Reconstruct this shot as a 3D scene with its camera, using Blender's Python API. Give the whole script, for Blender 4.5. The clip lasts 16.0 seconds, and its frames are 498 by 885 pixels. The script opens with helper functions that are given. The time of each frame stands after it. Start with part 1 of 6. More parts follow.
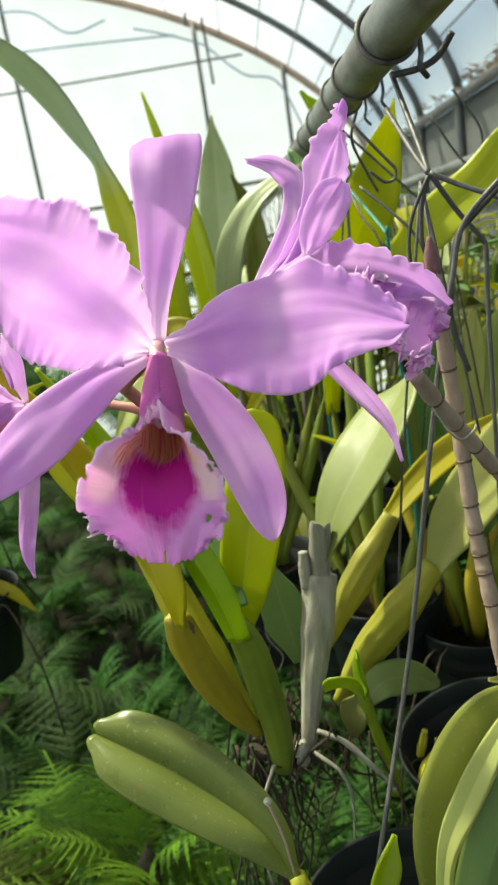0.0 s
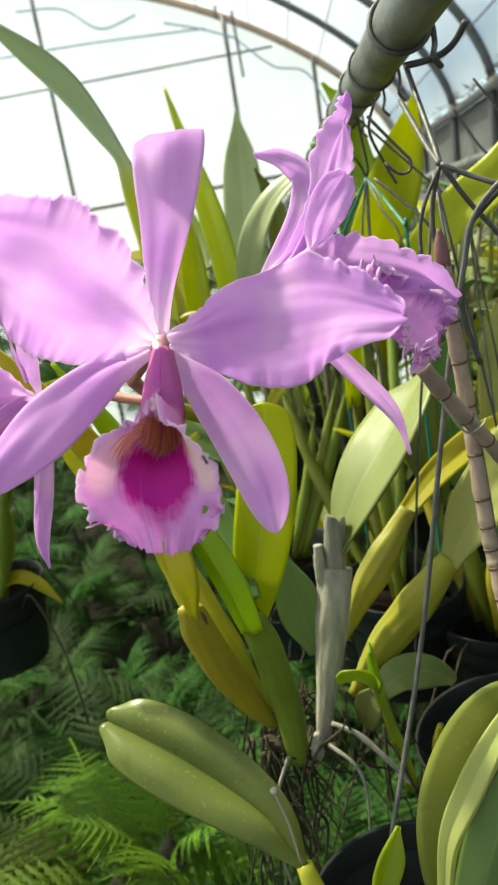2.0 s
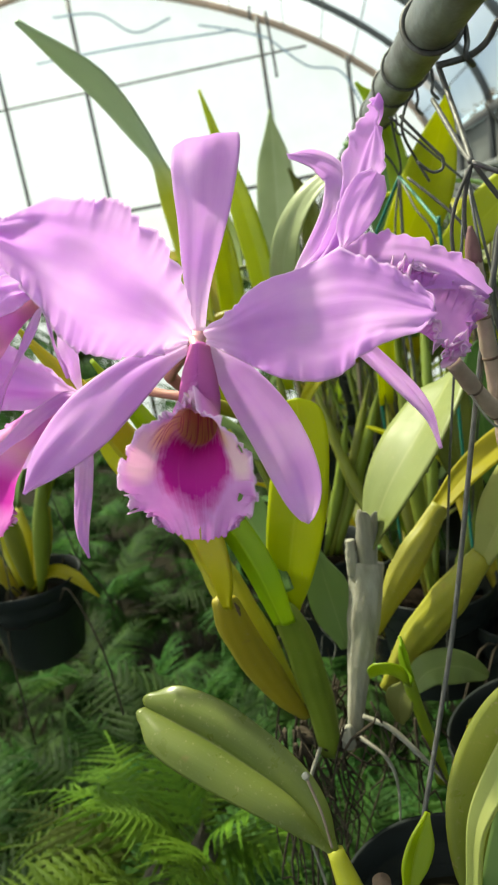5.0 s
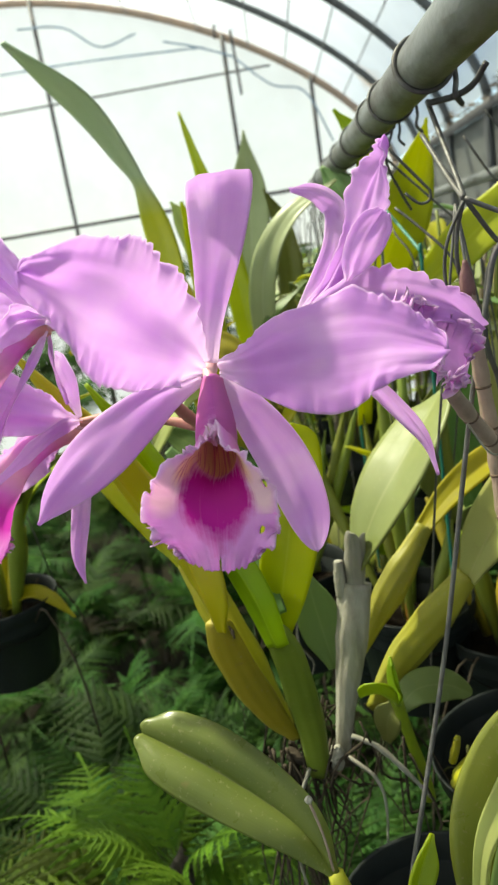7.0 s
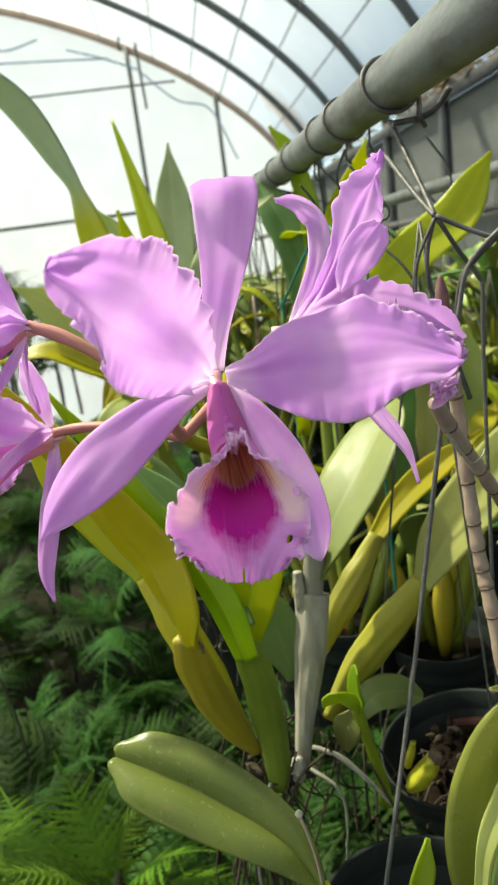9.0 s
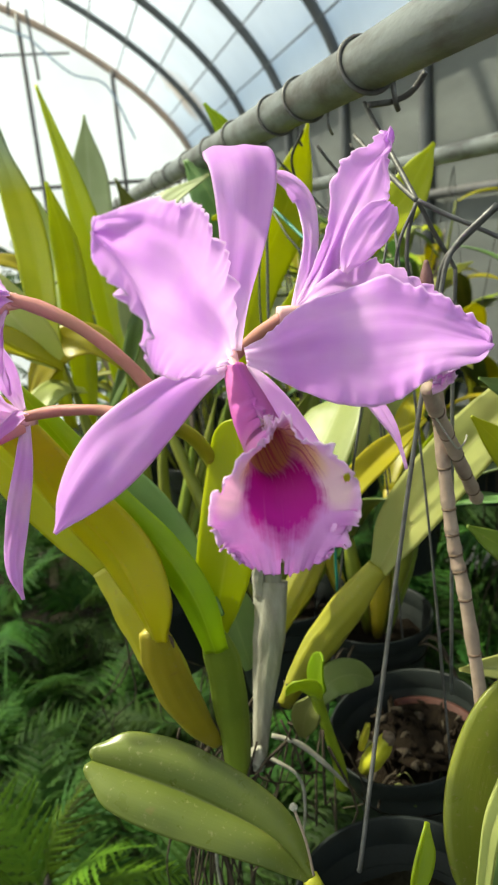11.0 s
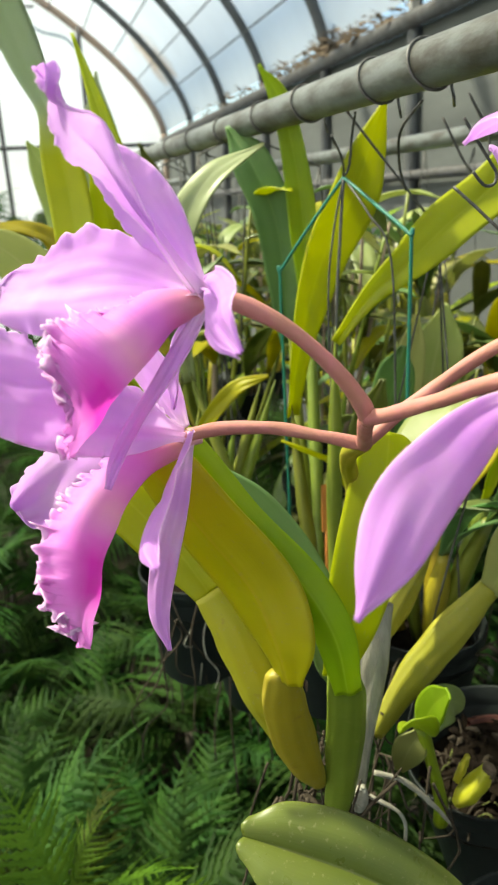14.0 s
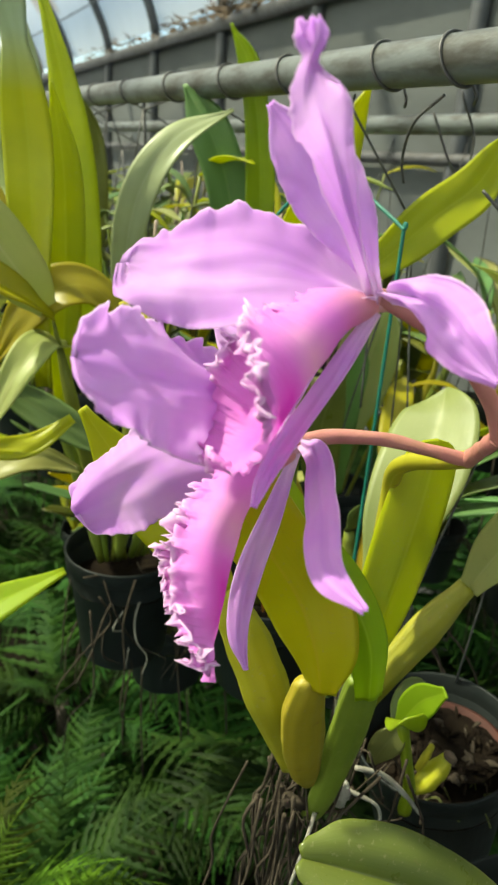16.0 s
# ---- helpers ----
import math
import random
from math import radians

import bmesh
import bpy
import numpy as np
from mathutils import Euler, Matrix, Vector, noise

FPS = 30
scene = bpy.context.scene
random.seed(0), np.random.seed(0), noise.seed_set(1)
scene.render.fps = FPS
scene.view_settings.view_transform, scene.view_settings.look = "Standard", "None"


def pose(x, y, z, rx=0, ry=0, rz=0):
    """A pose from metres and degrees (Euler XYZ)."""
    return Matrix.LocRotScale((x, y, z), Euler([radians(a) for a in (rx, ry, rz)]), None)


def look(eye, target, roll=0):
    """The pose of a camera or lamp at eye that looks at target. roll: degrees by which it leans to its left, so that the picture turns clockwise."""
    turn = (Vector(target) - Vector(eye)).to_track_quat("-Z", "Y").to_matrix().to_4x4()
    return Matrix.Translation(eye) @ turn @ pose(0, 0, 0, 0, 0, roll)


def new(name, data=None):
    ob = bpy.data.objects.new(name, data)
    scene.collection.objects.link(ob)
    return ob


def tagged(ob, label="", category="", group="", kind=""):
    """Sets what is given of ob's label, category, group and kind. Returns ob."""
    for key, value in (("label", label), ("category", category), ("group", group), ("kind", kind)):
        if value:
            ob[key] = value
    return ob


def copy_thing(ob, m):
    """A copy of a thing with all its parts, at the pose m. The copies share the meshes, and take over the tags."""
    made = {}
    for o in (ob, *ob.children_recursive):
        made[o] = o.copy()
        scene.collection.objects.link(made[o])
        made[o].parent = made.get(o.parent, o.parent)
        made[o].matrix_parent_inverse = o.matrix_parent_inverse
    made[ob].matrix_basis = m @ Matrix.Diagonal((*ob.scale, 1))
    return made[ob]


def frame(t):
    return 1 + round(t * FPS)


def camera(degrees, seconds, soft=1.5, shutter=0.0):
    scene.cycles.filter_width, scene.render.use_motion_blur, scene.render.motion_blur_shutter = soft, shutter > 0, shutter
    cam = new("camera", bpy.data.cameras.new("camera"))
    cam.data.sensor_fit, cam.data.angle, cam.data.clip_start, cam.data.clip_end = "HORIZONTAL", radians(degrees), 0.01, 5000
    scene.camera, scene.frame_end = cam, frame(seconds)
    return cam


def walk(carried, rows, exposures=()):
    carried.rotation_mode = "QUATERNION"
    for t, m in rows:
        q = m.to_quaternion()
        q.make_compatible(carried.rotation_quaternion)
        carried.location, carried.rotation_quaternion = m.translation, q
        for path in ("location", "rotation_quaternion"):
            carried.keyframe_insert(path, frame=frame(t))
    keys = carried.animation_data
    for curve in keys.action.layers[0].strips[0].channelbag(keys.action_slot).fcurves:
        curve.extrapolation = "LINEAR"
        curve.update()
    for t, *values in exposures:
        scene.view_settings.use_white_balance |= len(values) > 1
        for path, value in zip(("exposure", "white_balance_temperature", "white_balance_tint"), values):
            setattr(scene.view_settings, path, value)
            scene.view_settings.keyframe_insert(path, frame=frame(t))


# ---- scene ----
# ---------------------------------------------------------------- camera
cam = camera(38.8, 16.0, soft=2.0)
cam.data.dof.use_dof, cam.data.dof.focus_distance, cam.data.dof.aperture_fstop = True, 0.27, 30.0
PATH = [
    (0, (0.0343, -0.2298, 1.5275), (0.0166, 0.2518, 1.3943), -9.07),
    (0.5, (0.0370, -0.2318, 1.5261), (0.0150, 0.2498, 1.3935), -9.11),
    (1, (0.0386, -0.2311, 1.5262), (0.0088, 0.2499, 1.3928), -9.48),
    (1.5, (0.0418, -0.2319, 1.5261), (0.0079, 0.2487, 1.3922), -9.40),
    (2, (0.0437, -0.2318, 1.5262), (0.0043, 0.2483, 1.3923), -9.65),
    (2.5, (0.0464, -0.2311, 1.5263), (0.0003, 0.2483, 1.3920), -9.86),
    (3, (0.0478, -0.2323, 1.5254), (-0.0027, 0.2467, 1.3912), -9.95),
    (3.5, (0.0478, -0.2346, 1.5254), (-0.0075, 0.2438, 1.3912), -10.14),
    (4, (0.0439, -0.2380, 1.5251), (-0.0144, 0.2404, 1.3922), -10.08),
    (4.5, (0.0440, -0.2396, 1.5249), (-0.0184, 0.2389, 1.3939), -10.22),
    (7, (0.0280, -0.2441, 1.5355), (-0.0070, 0.2386, 1.4102), -9.37),
    (7.5, (0.0196, -0.2458, 1.5362), (0.0085, 0.2386, 1.4131), -9.18),
    (8, (0.0159, -0.2474, 1.5364), (0.0184, 0.2374, 1.4143), -8.79),
    (10.5, (-0.0464, -0.2231, 1.5405), (0.0442, 0.2493, 1.4039), -5.74),
    (11, (-0.0475, -0.2210, 1.5387), (0.0579, 0.2465, 1.3962), -5.19),
    (11.5, (-0.0517, -0.2142, 1.5387), (0.0716, 0.2460, 1.3872), -4.43),
    (12, (-0.0599, -0.2087, 1.5401), (0.0854, 0.2427, 1.3814), -3.75),
    (12.5, (-0.0774, -0.1901, 1.5437), (0.0718, 0.2598, 1.3845), -3.54),
    (13, (-0.0895, -0.1747, 1.5460), (0.0582, 0.2756, 1.3866), -3.58),
    (13.5, (-0.1004, -0.1643, 1.5478), (0.0398, 0.2885, 1.3885), -3.30),
    (14, (-0.1206, -0.1447, 1.5476), (0.0135, 0.3091, 1.3863), -2.71),
    (14.5, (-0.1359, -0.1320, 1.5483), (-0.0067, 0.3232, 1.3867), -2.83),
    (15, (-0.1535, -0.1219, 1.5519), (-0.0107, 0.3258, 1.3812), -0.65),
    (15.2, (-0.1588, -0.1151, 1.5521), (-0.0025, 0.3262, 1.3763), 0.20),
    (15.5, (-0.1690, -0.1028, 1.5504), (0.0080, 0.3285, 1.3696), 2.05),
    (16, (-0.1889, -0.0918, 1.5521), (0.0349, 0.3170, 1.3709), 4.77),
]
walk(cam, [(t, look(eye, target, roll)) for t, eye, target, roll in PATH],
     exposures=[(0, 0.74, 7000, -4), (2, 0.80, 7000, -4), (4.5, 0.80, 7000, -4), (7, 0.69, 7000, -2), (9, 0.72, 7000, -2), (11, 0.84, 7000, -2), (12, 0.91, 7000, -2), (12.5, 0.85, 7000, -1), (13.5, 0.86, 7000, 0), (15.2, 0.98, 7000, -4), (16, 0.68, 7000, -4)])

# ---------------------------------------------------------------- daylight
world = bpy.data.worlds.new("daylight")
scene.world = world
world.use_nodes = True
SUN_EL, SUN_AZ = radians(57), radians(-56)      # azimuth from +y towards +x
wn = world.node_tree
sky = wn.nodes.new("ShaderNodeTexSky")
sky.sky_type = "NISHITA"
sky.sun_disc = False
sky.sun_elevation, sky.sun_rotation = SUN_EL, SUN_AZ
wn.links.new(sky.outputs[0], wn.nodes["Background"].inputs[0])
wn.nodes["Background"].inputs[1].default_value = 0.14
sun_data = bpy.data.lights.new("sun", "SUN")
sun_data.energy, sun_data.angle, sun_data.color = 5.0, radians(2.2), (1.0, 0.94, 0.81)
sun = new("sun", sun_data)
to_sun = Vector((math.sin(SUN_AZ) * math.cos(SUN_EL), math.cos(SUN_AZ) * math.cos(SUN_EL), math.sin(SUN_EL)))
sun.matrix_world = look(to_sun * 30, (0, 0, 0))


# ---------------------------------------------------------------- materials
def material(name):
    m = bpy.data.materials.new(name)
    m.use_nodes = True
    n = m.node_tree
    return m, n, n.nodes["Principled BSDF"], n.nodes["Material Output"]


def node(n, kind, **values):
    nd = n.nodes.new(kind)
    for k, v in values.items():
        nd.inputs[k].default_value = v
    return nd


def ramp(n, fac, stops):
    r = n.nodes.new("ShaderNodeValToRGB")
    while len(r.color_ramp.elements) < len(stops):
        r.color_ramp.elements.new(0.5)
    for e, (p, c) in zip(r.color_ramp.elements, stops):
        e.position, e.color = p, (*c, 1)
    n.links.new(fac, r.inputs[0])
    return r.outputs[0]


def mixed(n, fac, a, b, mode="MIX"):
    m = n.nodes.new("ShaderNodeMix")
    m.data_type, m.blend_type = "RGBA", mode
    for sock, v in ((m.inputs[0], fac), (m.inputs[6], a), (m.inputs[7], b)):
        if isinstance(v, (int, float)):
            sock.default_value = v
        elif isinstance(v, tuple):
            sock.default_value = (*v, 1)
        else:
            n.links.new(v, sock)
    return m.outputs[2]


def calc(n, op, a, b=0.0):
    m = n.nodes.new("ShaderNodeMath")
    m.operation = op
    for sock, v in zip(m.inputs, (a, b)):
        if isinstance(v, (int, float)):
            sock.default_value = v
        else:
            n.links.new(v, sock)
    return m.outputs[0]


def noise_of(n, scale, detail=4.0, coords="Object", rough=0.55):
    tc = n.nodes.new("ShaderNodeTexCoord")
    t = node(n, "ShaderNodeTexNoise", Scale=scale, Detail=detail, Roughness=rough)
    n.links.new(tc.outputs[coords], t.inputs["Vector"])
    return t.outputs["Fac"]


def bumped(n, bsdf, height, strength=0.2, distance=0.001):
    b = node(n, "ShaderNodeBump", Strength=strength, Distance=distance)
    n.links.new(height, b.inputs["Height"])
    n.links.new(b.outputs[0], bsdf.inputs["Normal"])
    return b.outputs[0]


def thin(n, bsdf, out, colour, share, normal=None, lighten=0.75):
    """Lets light through a leaf or a petal."""
    tr = n.nodes.new("ShaderNodeBsdfTranslucent")
    through_colour = node(n, "ShaderNodeGamma", Gamma=lighten)
    n.links.new(colour, through_colour.inputs[0])
    n.links.new(through_colour.outputs[0], tr.inputs[0])
    if normal:
        n.links.new(normal, tr.inputs["Normal"])
    mx = n.nodes.new("ShaderNodeMixShader")
    mx.inputs[0].default_value = share
    n.links.new(bsdf.outputs[0], mx.inputs[1])
    n.links.new(tr.outputs[0], mx.inputs[2])
    n.links.new(mx.outputs[0], out.inputs[0])


def blade_uv(n):
    uv = n.nodes.new("ShaderNodeUVMap")
    sep = n.nodes.new("ShaderNodeSeparateXYZ")
    n.links.new(uv.outputs[0], sep.inputs[0])
    return uv.outputs[0], sep.outputs[0], sep.outputs[1]


def petal_material(name, base, deep, pale, share=0.35):
    m, n, b, out = material(name)
    uv, u, v = blade_uv(n)
    side = calc(n, "ABSOLUTE", calc(n, "SUBTRACT", v, 0.5))
    fan = calc(n, "DIVIDE", calc(n, "SUBTRACT", v, 0.5), calc(n, "ADD", u, 0.35))
    comb = n.nodes.new("ShaderNodeCombineXYZ")
    n.links.new(calc(n, "MULTIPLY", u, 1.6), comb.inputs[0])
    n.links.new(calc(n, "MULTIPLY", fan, 22.0), comb.inputs[1])
    vein = node(n, "ShaderNodeTexNoise", Scale=1.0, Detail=2.0)
    n.links.new(comb.outputs[0], vein.inputs["Vector"])
    mottled = noise_of(n, 70, 3)
    col = mixed(n, mottled, base, deep)
    col = mixed(n, calc(n, "MULTIPLY", ramp(n, vein.outputs["Fac"], [(0.45, (0, 0, 0)), (0.75, (1, 1, 1))]), 0.22), col, deep)
    mid = ramp(n, side, [(0.0, (1, 1, 1)), (0.09, (0, 0, 0))])
    col = mixed(n, calc(n, "MULTIPLY", mid, 0.55), col, deep)
    throat = ramp(n, u, [(0.0, (1, 1, 1)), (0.2, (0, 0, 0))])
    col = mixed(n, calc(n, "MULTIPLY", throat, 0.75), col, pale)
    rim = ramp(n, side, [(0.475, (0, 0, 0)), (0.5, (1, 1, 1))])
    col = mixed(n, calc(n, "MULTIPLY", rim, 0.6), col, pale)
    blotch = noise_of(n, 38, 3)
    col = mixed(n, ramp(n, blotch, [(0.45, (0, 0, 0)), (0.75, (0.4, 0.4, 0.4))]), col, pale)
    n.links.new(col, b.inputs["Base Color"])
    b.inputs["Roughness"].default_value = 0.55
    b.inputs["Specular IOR Level"].default_value = 0.25
    b.inputs["Sheen Weight"].default_value = 0.15
    cells = noise_of(n, 1500, 2)
    nm = bumped(n, b, calc(n, "ADD", vein.outputs["Fac"], calc(n, "MULTIPLY", cells, 0.3)), 0.06, 0.0008)
    thin(n, b, out, col, share, nm, 0.50)
    return m


def lip_material():
    m, n, b, out = material("lip_petal")
    uv, u, v = blade_uv(n)
    side = calc(n, "ABSOLUTE", calc(n, "SUBTRACT", v, 0.5))
    ragged = noise_of(n, 260, 4)
    streak_c = n.nodes.new("ShaderNodeCombineXYZ")
    n.links.new(calc(n, "MULTIPLY", u, 2.0), streak_c.inputs[0])
    n.links.new(calc(n, "MULTIPLY", v, 46.0), streak_c.inputs[1])
    streak = node(n, "ShaderNodeTexNoise", Scale=1.0, Detail=2.0)
    n.links.new(streak_c.outputs[0], streak.inputs["Vector"])
    sfac = streak.outputs["Fac"]
    outer = mixed(n, ragged, (0.80, 0.45, 0.84), (0.68, 0.27, 0.73))
    # deep crimson fan that widens from the mouth over the front lobe
    feather = calc(n, "MULTIPLY", calc(n, "SUBTRACT", sfac, 0.5), 0.45)
    limit = calc(n, "ADD", 0.25, calc(n, "MULTIPLY", calc(n, "SUBTRACT", u, 0.60), 0.40))
    across = calc(n, "ADD", calc(n, "DIVIDE", side, limit), feather)
    fan_side = ramp(n, calc(n, "ADD", across, calc(n, "MULTIPLY", calc(n, "SUBTRACT", ragged, 0.5), 0.5)), [(0.70, (1, 1, 1)), (1.04, (0, 0, 0))])
    low = calc(n, "ADD", calc(n, "ADD", calc(n, "ADD", u, calc(n, "MULTIPLY", calc(n, "SUBTRACT", ragged, 0.5), 0.16)), calc(n, "MULTIPLY", calc(n, "MULTIPLY", side, side), 2.2)), calc(n, "MULTIPLY", feather, 0.18))
    fan_low = ramp(n, low, [(0.84, (1, 1, 1)), (0.96, (0, 0, 0))])
    fan_top = ramp(n, calc(n, "ADD", u, calc(n, "MULTIPLY", feather, 0.55)), [(0.44, (0, 0, 0)), (0.58, (1, 1, 1))])
    fan = calc(n, "MULTIPLY", calc(n, "MULTIPLY", fan_side, fan_low), fan_top)
    # white and yellow shoulders at the mouth
    eu = calc(n, "DIVIDE", calc(n, "SUBTRACT", u, 0.70), 0.10)
    ev = calc(n, "DIVIDE", calc(n, "SUBTRACT", side, 0.36), 0.15)
    e2 = calc(n, "ADD", calc(n, "MULTIPLY", eu, eu), calc(n, "MULTIPLY", ev, ev))
    shoulder = ramp(n, e2, [(0.3, (1, 1, 1)), (1.4, (0, 0, 0))])
    yu = calc(n, "DIVIDE", calc(n, "SUBTRACT", u, 0.58), 0.11)
    yv = calc(n, "DIVIDE", calc(n, "SUBTRACT", side, 0.31), 0.15)
    y2 = calc(n, "ADD", calc(n, "MULTIPLY", yu, yu), calc(n, "MULTIPLY", yv, yv))
    yolk = ramp(n, y2, [(0.3, (1, 1, 1)), (1.3, (0, 0, 0))])
    col = mixed(n, calc(n, "MULTIPLY", shoulder, 0.8), outer, (0.93, 0.80, 0.70))
    lines = ramp(n, sfac, [(0.5, (0, 0, 0)), (0.58, (1, 1, 1))])
    gold = mixed(n, calc(n, "MULTIPLY", lines, 0.8), mixed(n, ramp(n, side, [(0.12, (0, 0, 0)), (0.32, (1, 1, 1))]), (0.62, 0.26, 0.10), (0.86, 0.66, 0.30)), (0.38, 0.03, 0.12))
    col = mixed(n, calc(n, "MULTIPLY", yolk, 0.95), col, gold)
    inner = ramp(n, u, [(0.48, (1, 1, 1)), (0.60, (0, 0, 0))])
    col = mixed(n, inner, col, mixed(n, calc(n, "MULTIPLY", lines, 0.7), (0.56, 0.30, 0.12), (0.40, 0.04, 0.11)))
    pale_line = ramp(n, sfac, [(0.60, (0, 0, 0)), (0.66, (0.35, 0.35, 0.35))])
    edge = ramp(n, side, [(0.44, (0, 0, 0)), (0.5, (1, 1, 1))])
    col = mixed(n, calc(n, "MULTIPLY", edge, 0.7), col, (0.90, 0.74, 0.91))
    col = mixed(n, fan, col, mixed(n, calc(n, "MULTIPLY", calc(n, "MULTIPLY", pale_line, fan_low), 0.6), mixed(n, ramp(n, u, [(0.55, (0, 0, 0)), (0.8, (1, 1, 1))]), (0.36, 0.002, 0.17), (0.52, 0.006, 0.33)), (0.62, 0.10, 0.38)))
    n.links.new(col, b.inputs["Base Color"])
    b.inputs["Roughness"].default_value = 0.5
    b.inputs["Specular IOR Level"].default_value = 0.25
    nm = bumped(n, b, calc(n, "ADD", sfac, calc(n, "MULTIPLY", ragged, 0.5)), 0.12, 0.0006)
    thin(n, b, out, col, 0.45, nm)
    return m


def lip_back_material(name="lip_back", strength=0.95, peach=0.9, deep=0.0):
    """The outside of the lip: peach at the base, lilac, magenta along the keel."""
    m, n, b, out = material(name)
    uv, u, v = blade_uv(n)
    side = calc(n, "ABSOLUTE", calc(n, "SUBTRACT", v, 0.5))
    g = noise_of(n, 150, 3)
    col = mixed(n, g, (0.85, 0.40, 0.82), (0.76, 0.26, 0.72))
    if deep:
        col = mixed(n, calc(n, "MULTIPLY", ramp(n, u, [(0.30, (1, 1, 1)), (0.56, (0, 0, 0))]), deep), col, (0.58, 0.13, 0.55))
    keel = ramp(n, side, [(0.16, (1, 1, 1)), (0.38, (0, 0, 0))])
    along = ramp(n, u, [(0.50, (0, 0, 0)), (0.64, (1, 1, 1)), (0.76, (1, 1, 1)), (0.88, (0, 0, 0))])
    col = mixed(n, calc(n, "MULTIPLY", calc(n, "MULTIPLY", keel, along), strength), col, (0.74, 0.03, 0.55))
    pale = ramp(n, u, [(0.28, (0, 0, 0)), (0.44, (1, 1, 1)), (0.56, (0, 0, 0))])
    col = mixed(n, calc(n, "MULTIPLY", calc(n, "MULTIPLY", pale, keel), 0.6), col, (0.88, 0.70, 0.62))
    base = ramp(n, u, [(0.0, (1, 1, 1)), (0.24, (0, 0, 0))])
    wide = ramp(n, side, [(0.28, (1, 1, 1)), (0.5, (0, 0, 0))])
    col = mixed(n, calc(n, "MULTIPLY", calc(n, "MULTIPLY", base, wide), peach), col, (0.92, 0.62, 0.36))
    frilled = calc(n, "MULTIPLY", ramp(n, side, [(0.46, (0, 0, 0)), (0.5, (1, 1, 1))]), ramp(n, u, [(0.2, (0, 0, 0)), (0.4, (1, 1, 1))]))
    col = mixed(n, calc(n, "MULTIPLY", frilled, 0.75), col, (0.92, 0.76, 0.92))
    n.links.new(col, b.inputs["Base Color"])
    b.inputs["Roughness"].default_value = 0.5
    b.inputs["Specular IOR Level"].default_value = 0.25
    thin(n, b, out, col, 0.58, None, 0.6)
    return m


def leaf_material(name, a, c, midrib, share=0.3, rough=0.38, spots=0.25, tip=None):
    m, n, b, out = material(name)
    uv, u, v = blade_uv(n)
    side = calc(n, "ABSOLUTE", calc(n, "SUBTRACT", v, 0.5))
    info = n.nodes.new("ShaderNodeObjectInfo")
    big = noise_of(n, 22, 3)
    col = mixed(n, ramp(n, big, [(0.3, (0, 0, 0)), (0.7, (1, 1, 1))]), a, c)
    comb = n.nodes.new("ShaderNodeCombineXYZ")
    n.links.new(calc(n, "MULTIPLY", u, 3.0), comb.inputs[0])
    n.links.new(calc(n, "MULTIPLY", v, 34.0), comb.inputs[1])
    grain = node(n, "ShaderNodeTexNoise", Scale=1.0, Detail=3.0)
    n.links.new(comb.outputs[0], grain.inputs["Vector"])
    col = mixed(n, calc(n, "MULTIPLY", grain.outputs["Fac"], 0.22), col, midrib)
    rib = ramp(n, side, [(0.0, (1, 1, 1)), (0.035, (0, 0, 0))])
    col = mixed(n, calc(n, "MULTIPLY", rib, 0.6), col, midrib)
    speck = noise_of(n, 420, 3)
    sp = ramp(n, speck, [(0.62, (0, 0, 0)), (0.72, (1, 1, 1))])
    col = mixed(n, calc(n, "MULTIPLY", sp, spots), col, (0.32, 0.30, 0.14))
    wear = noise_of(n, 95, 4)
    wr = ramp(n, wear, [(0.66, (0, 0, 0)), (0.74, (1, 1, 1))])
    col = mixed(n, calc(n, "MULTIPLY", wr, spots), col, (0.20, 0.13, 0.05))
    if tip:
        col = mixed(n, ramp(n, u, [(0.45, (0, 0, 0)), (0.62, (1, 1, 1))]), col, tip)
    hsv = n.nodes.new("ShaderNodeHueSaturation")
    n.links.new(calc(n, "ADD", 0.47, calc(n, "MULTIPLY", info.outputs["Random"], 0.05)), hsv.inputs["Hue"])
    n.links.new(calc(n, "ADD", 0.85, calc(n, "MULTIPLY", info.outputs["Random"], 0.35)), hsv.inputs["Value"])
    n.links.new(col, hsv.inputs["Color"])
    col = hsv.outputs[0]
    n.links.new(col, b.inputs["Base Color"])
    rr = n.nodes.new("ShaderNodeMapRange")
    rr.inputs[3].default_value, rr.inputs[4].default_value = rough - 0.08, rough + 0.18
    n.links.new(wear, rr.inputs[0])
    n.links.new(rr.outputs[0], b.inputs["Roughness"])
    nm = bumped(n, b, grain.outputs["Fac"], 0.10, 0.0008)
    thin(n, b, out, col, share, nm)
    return m


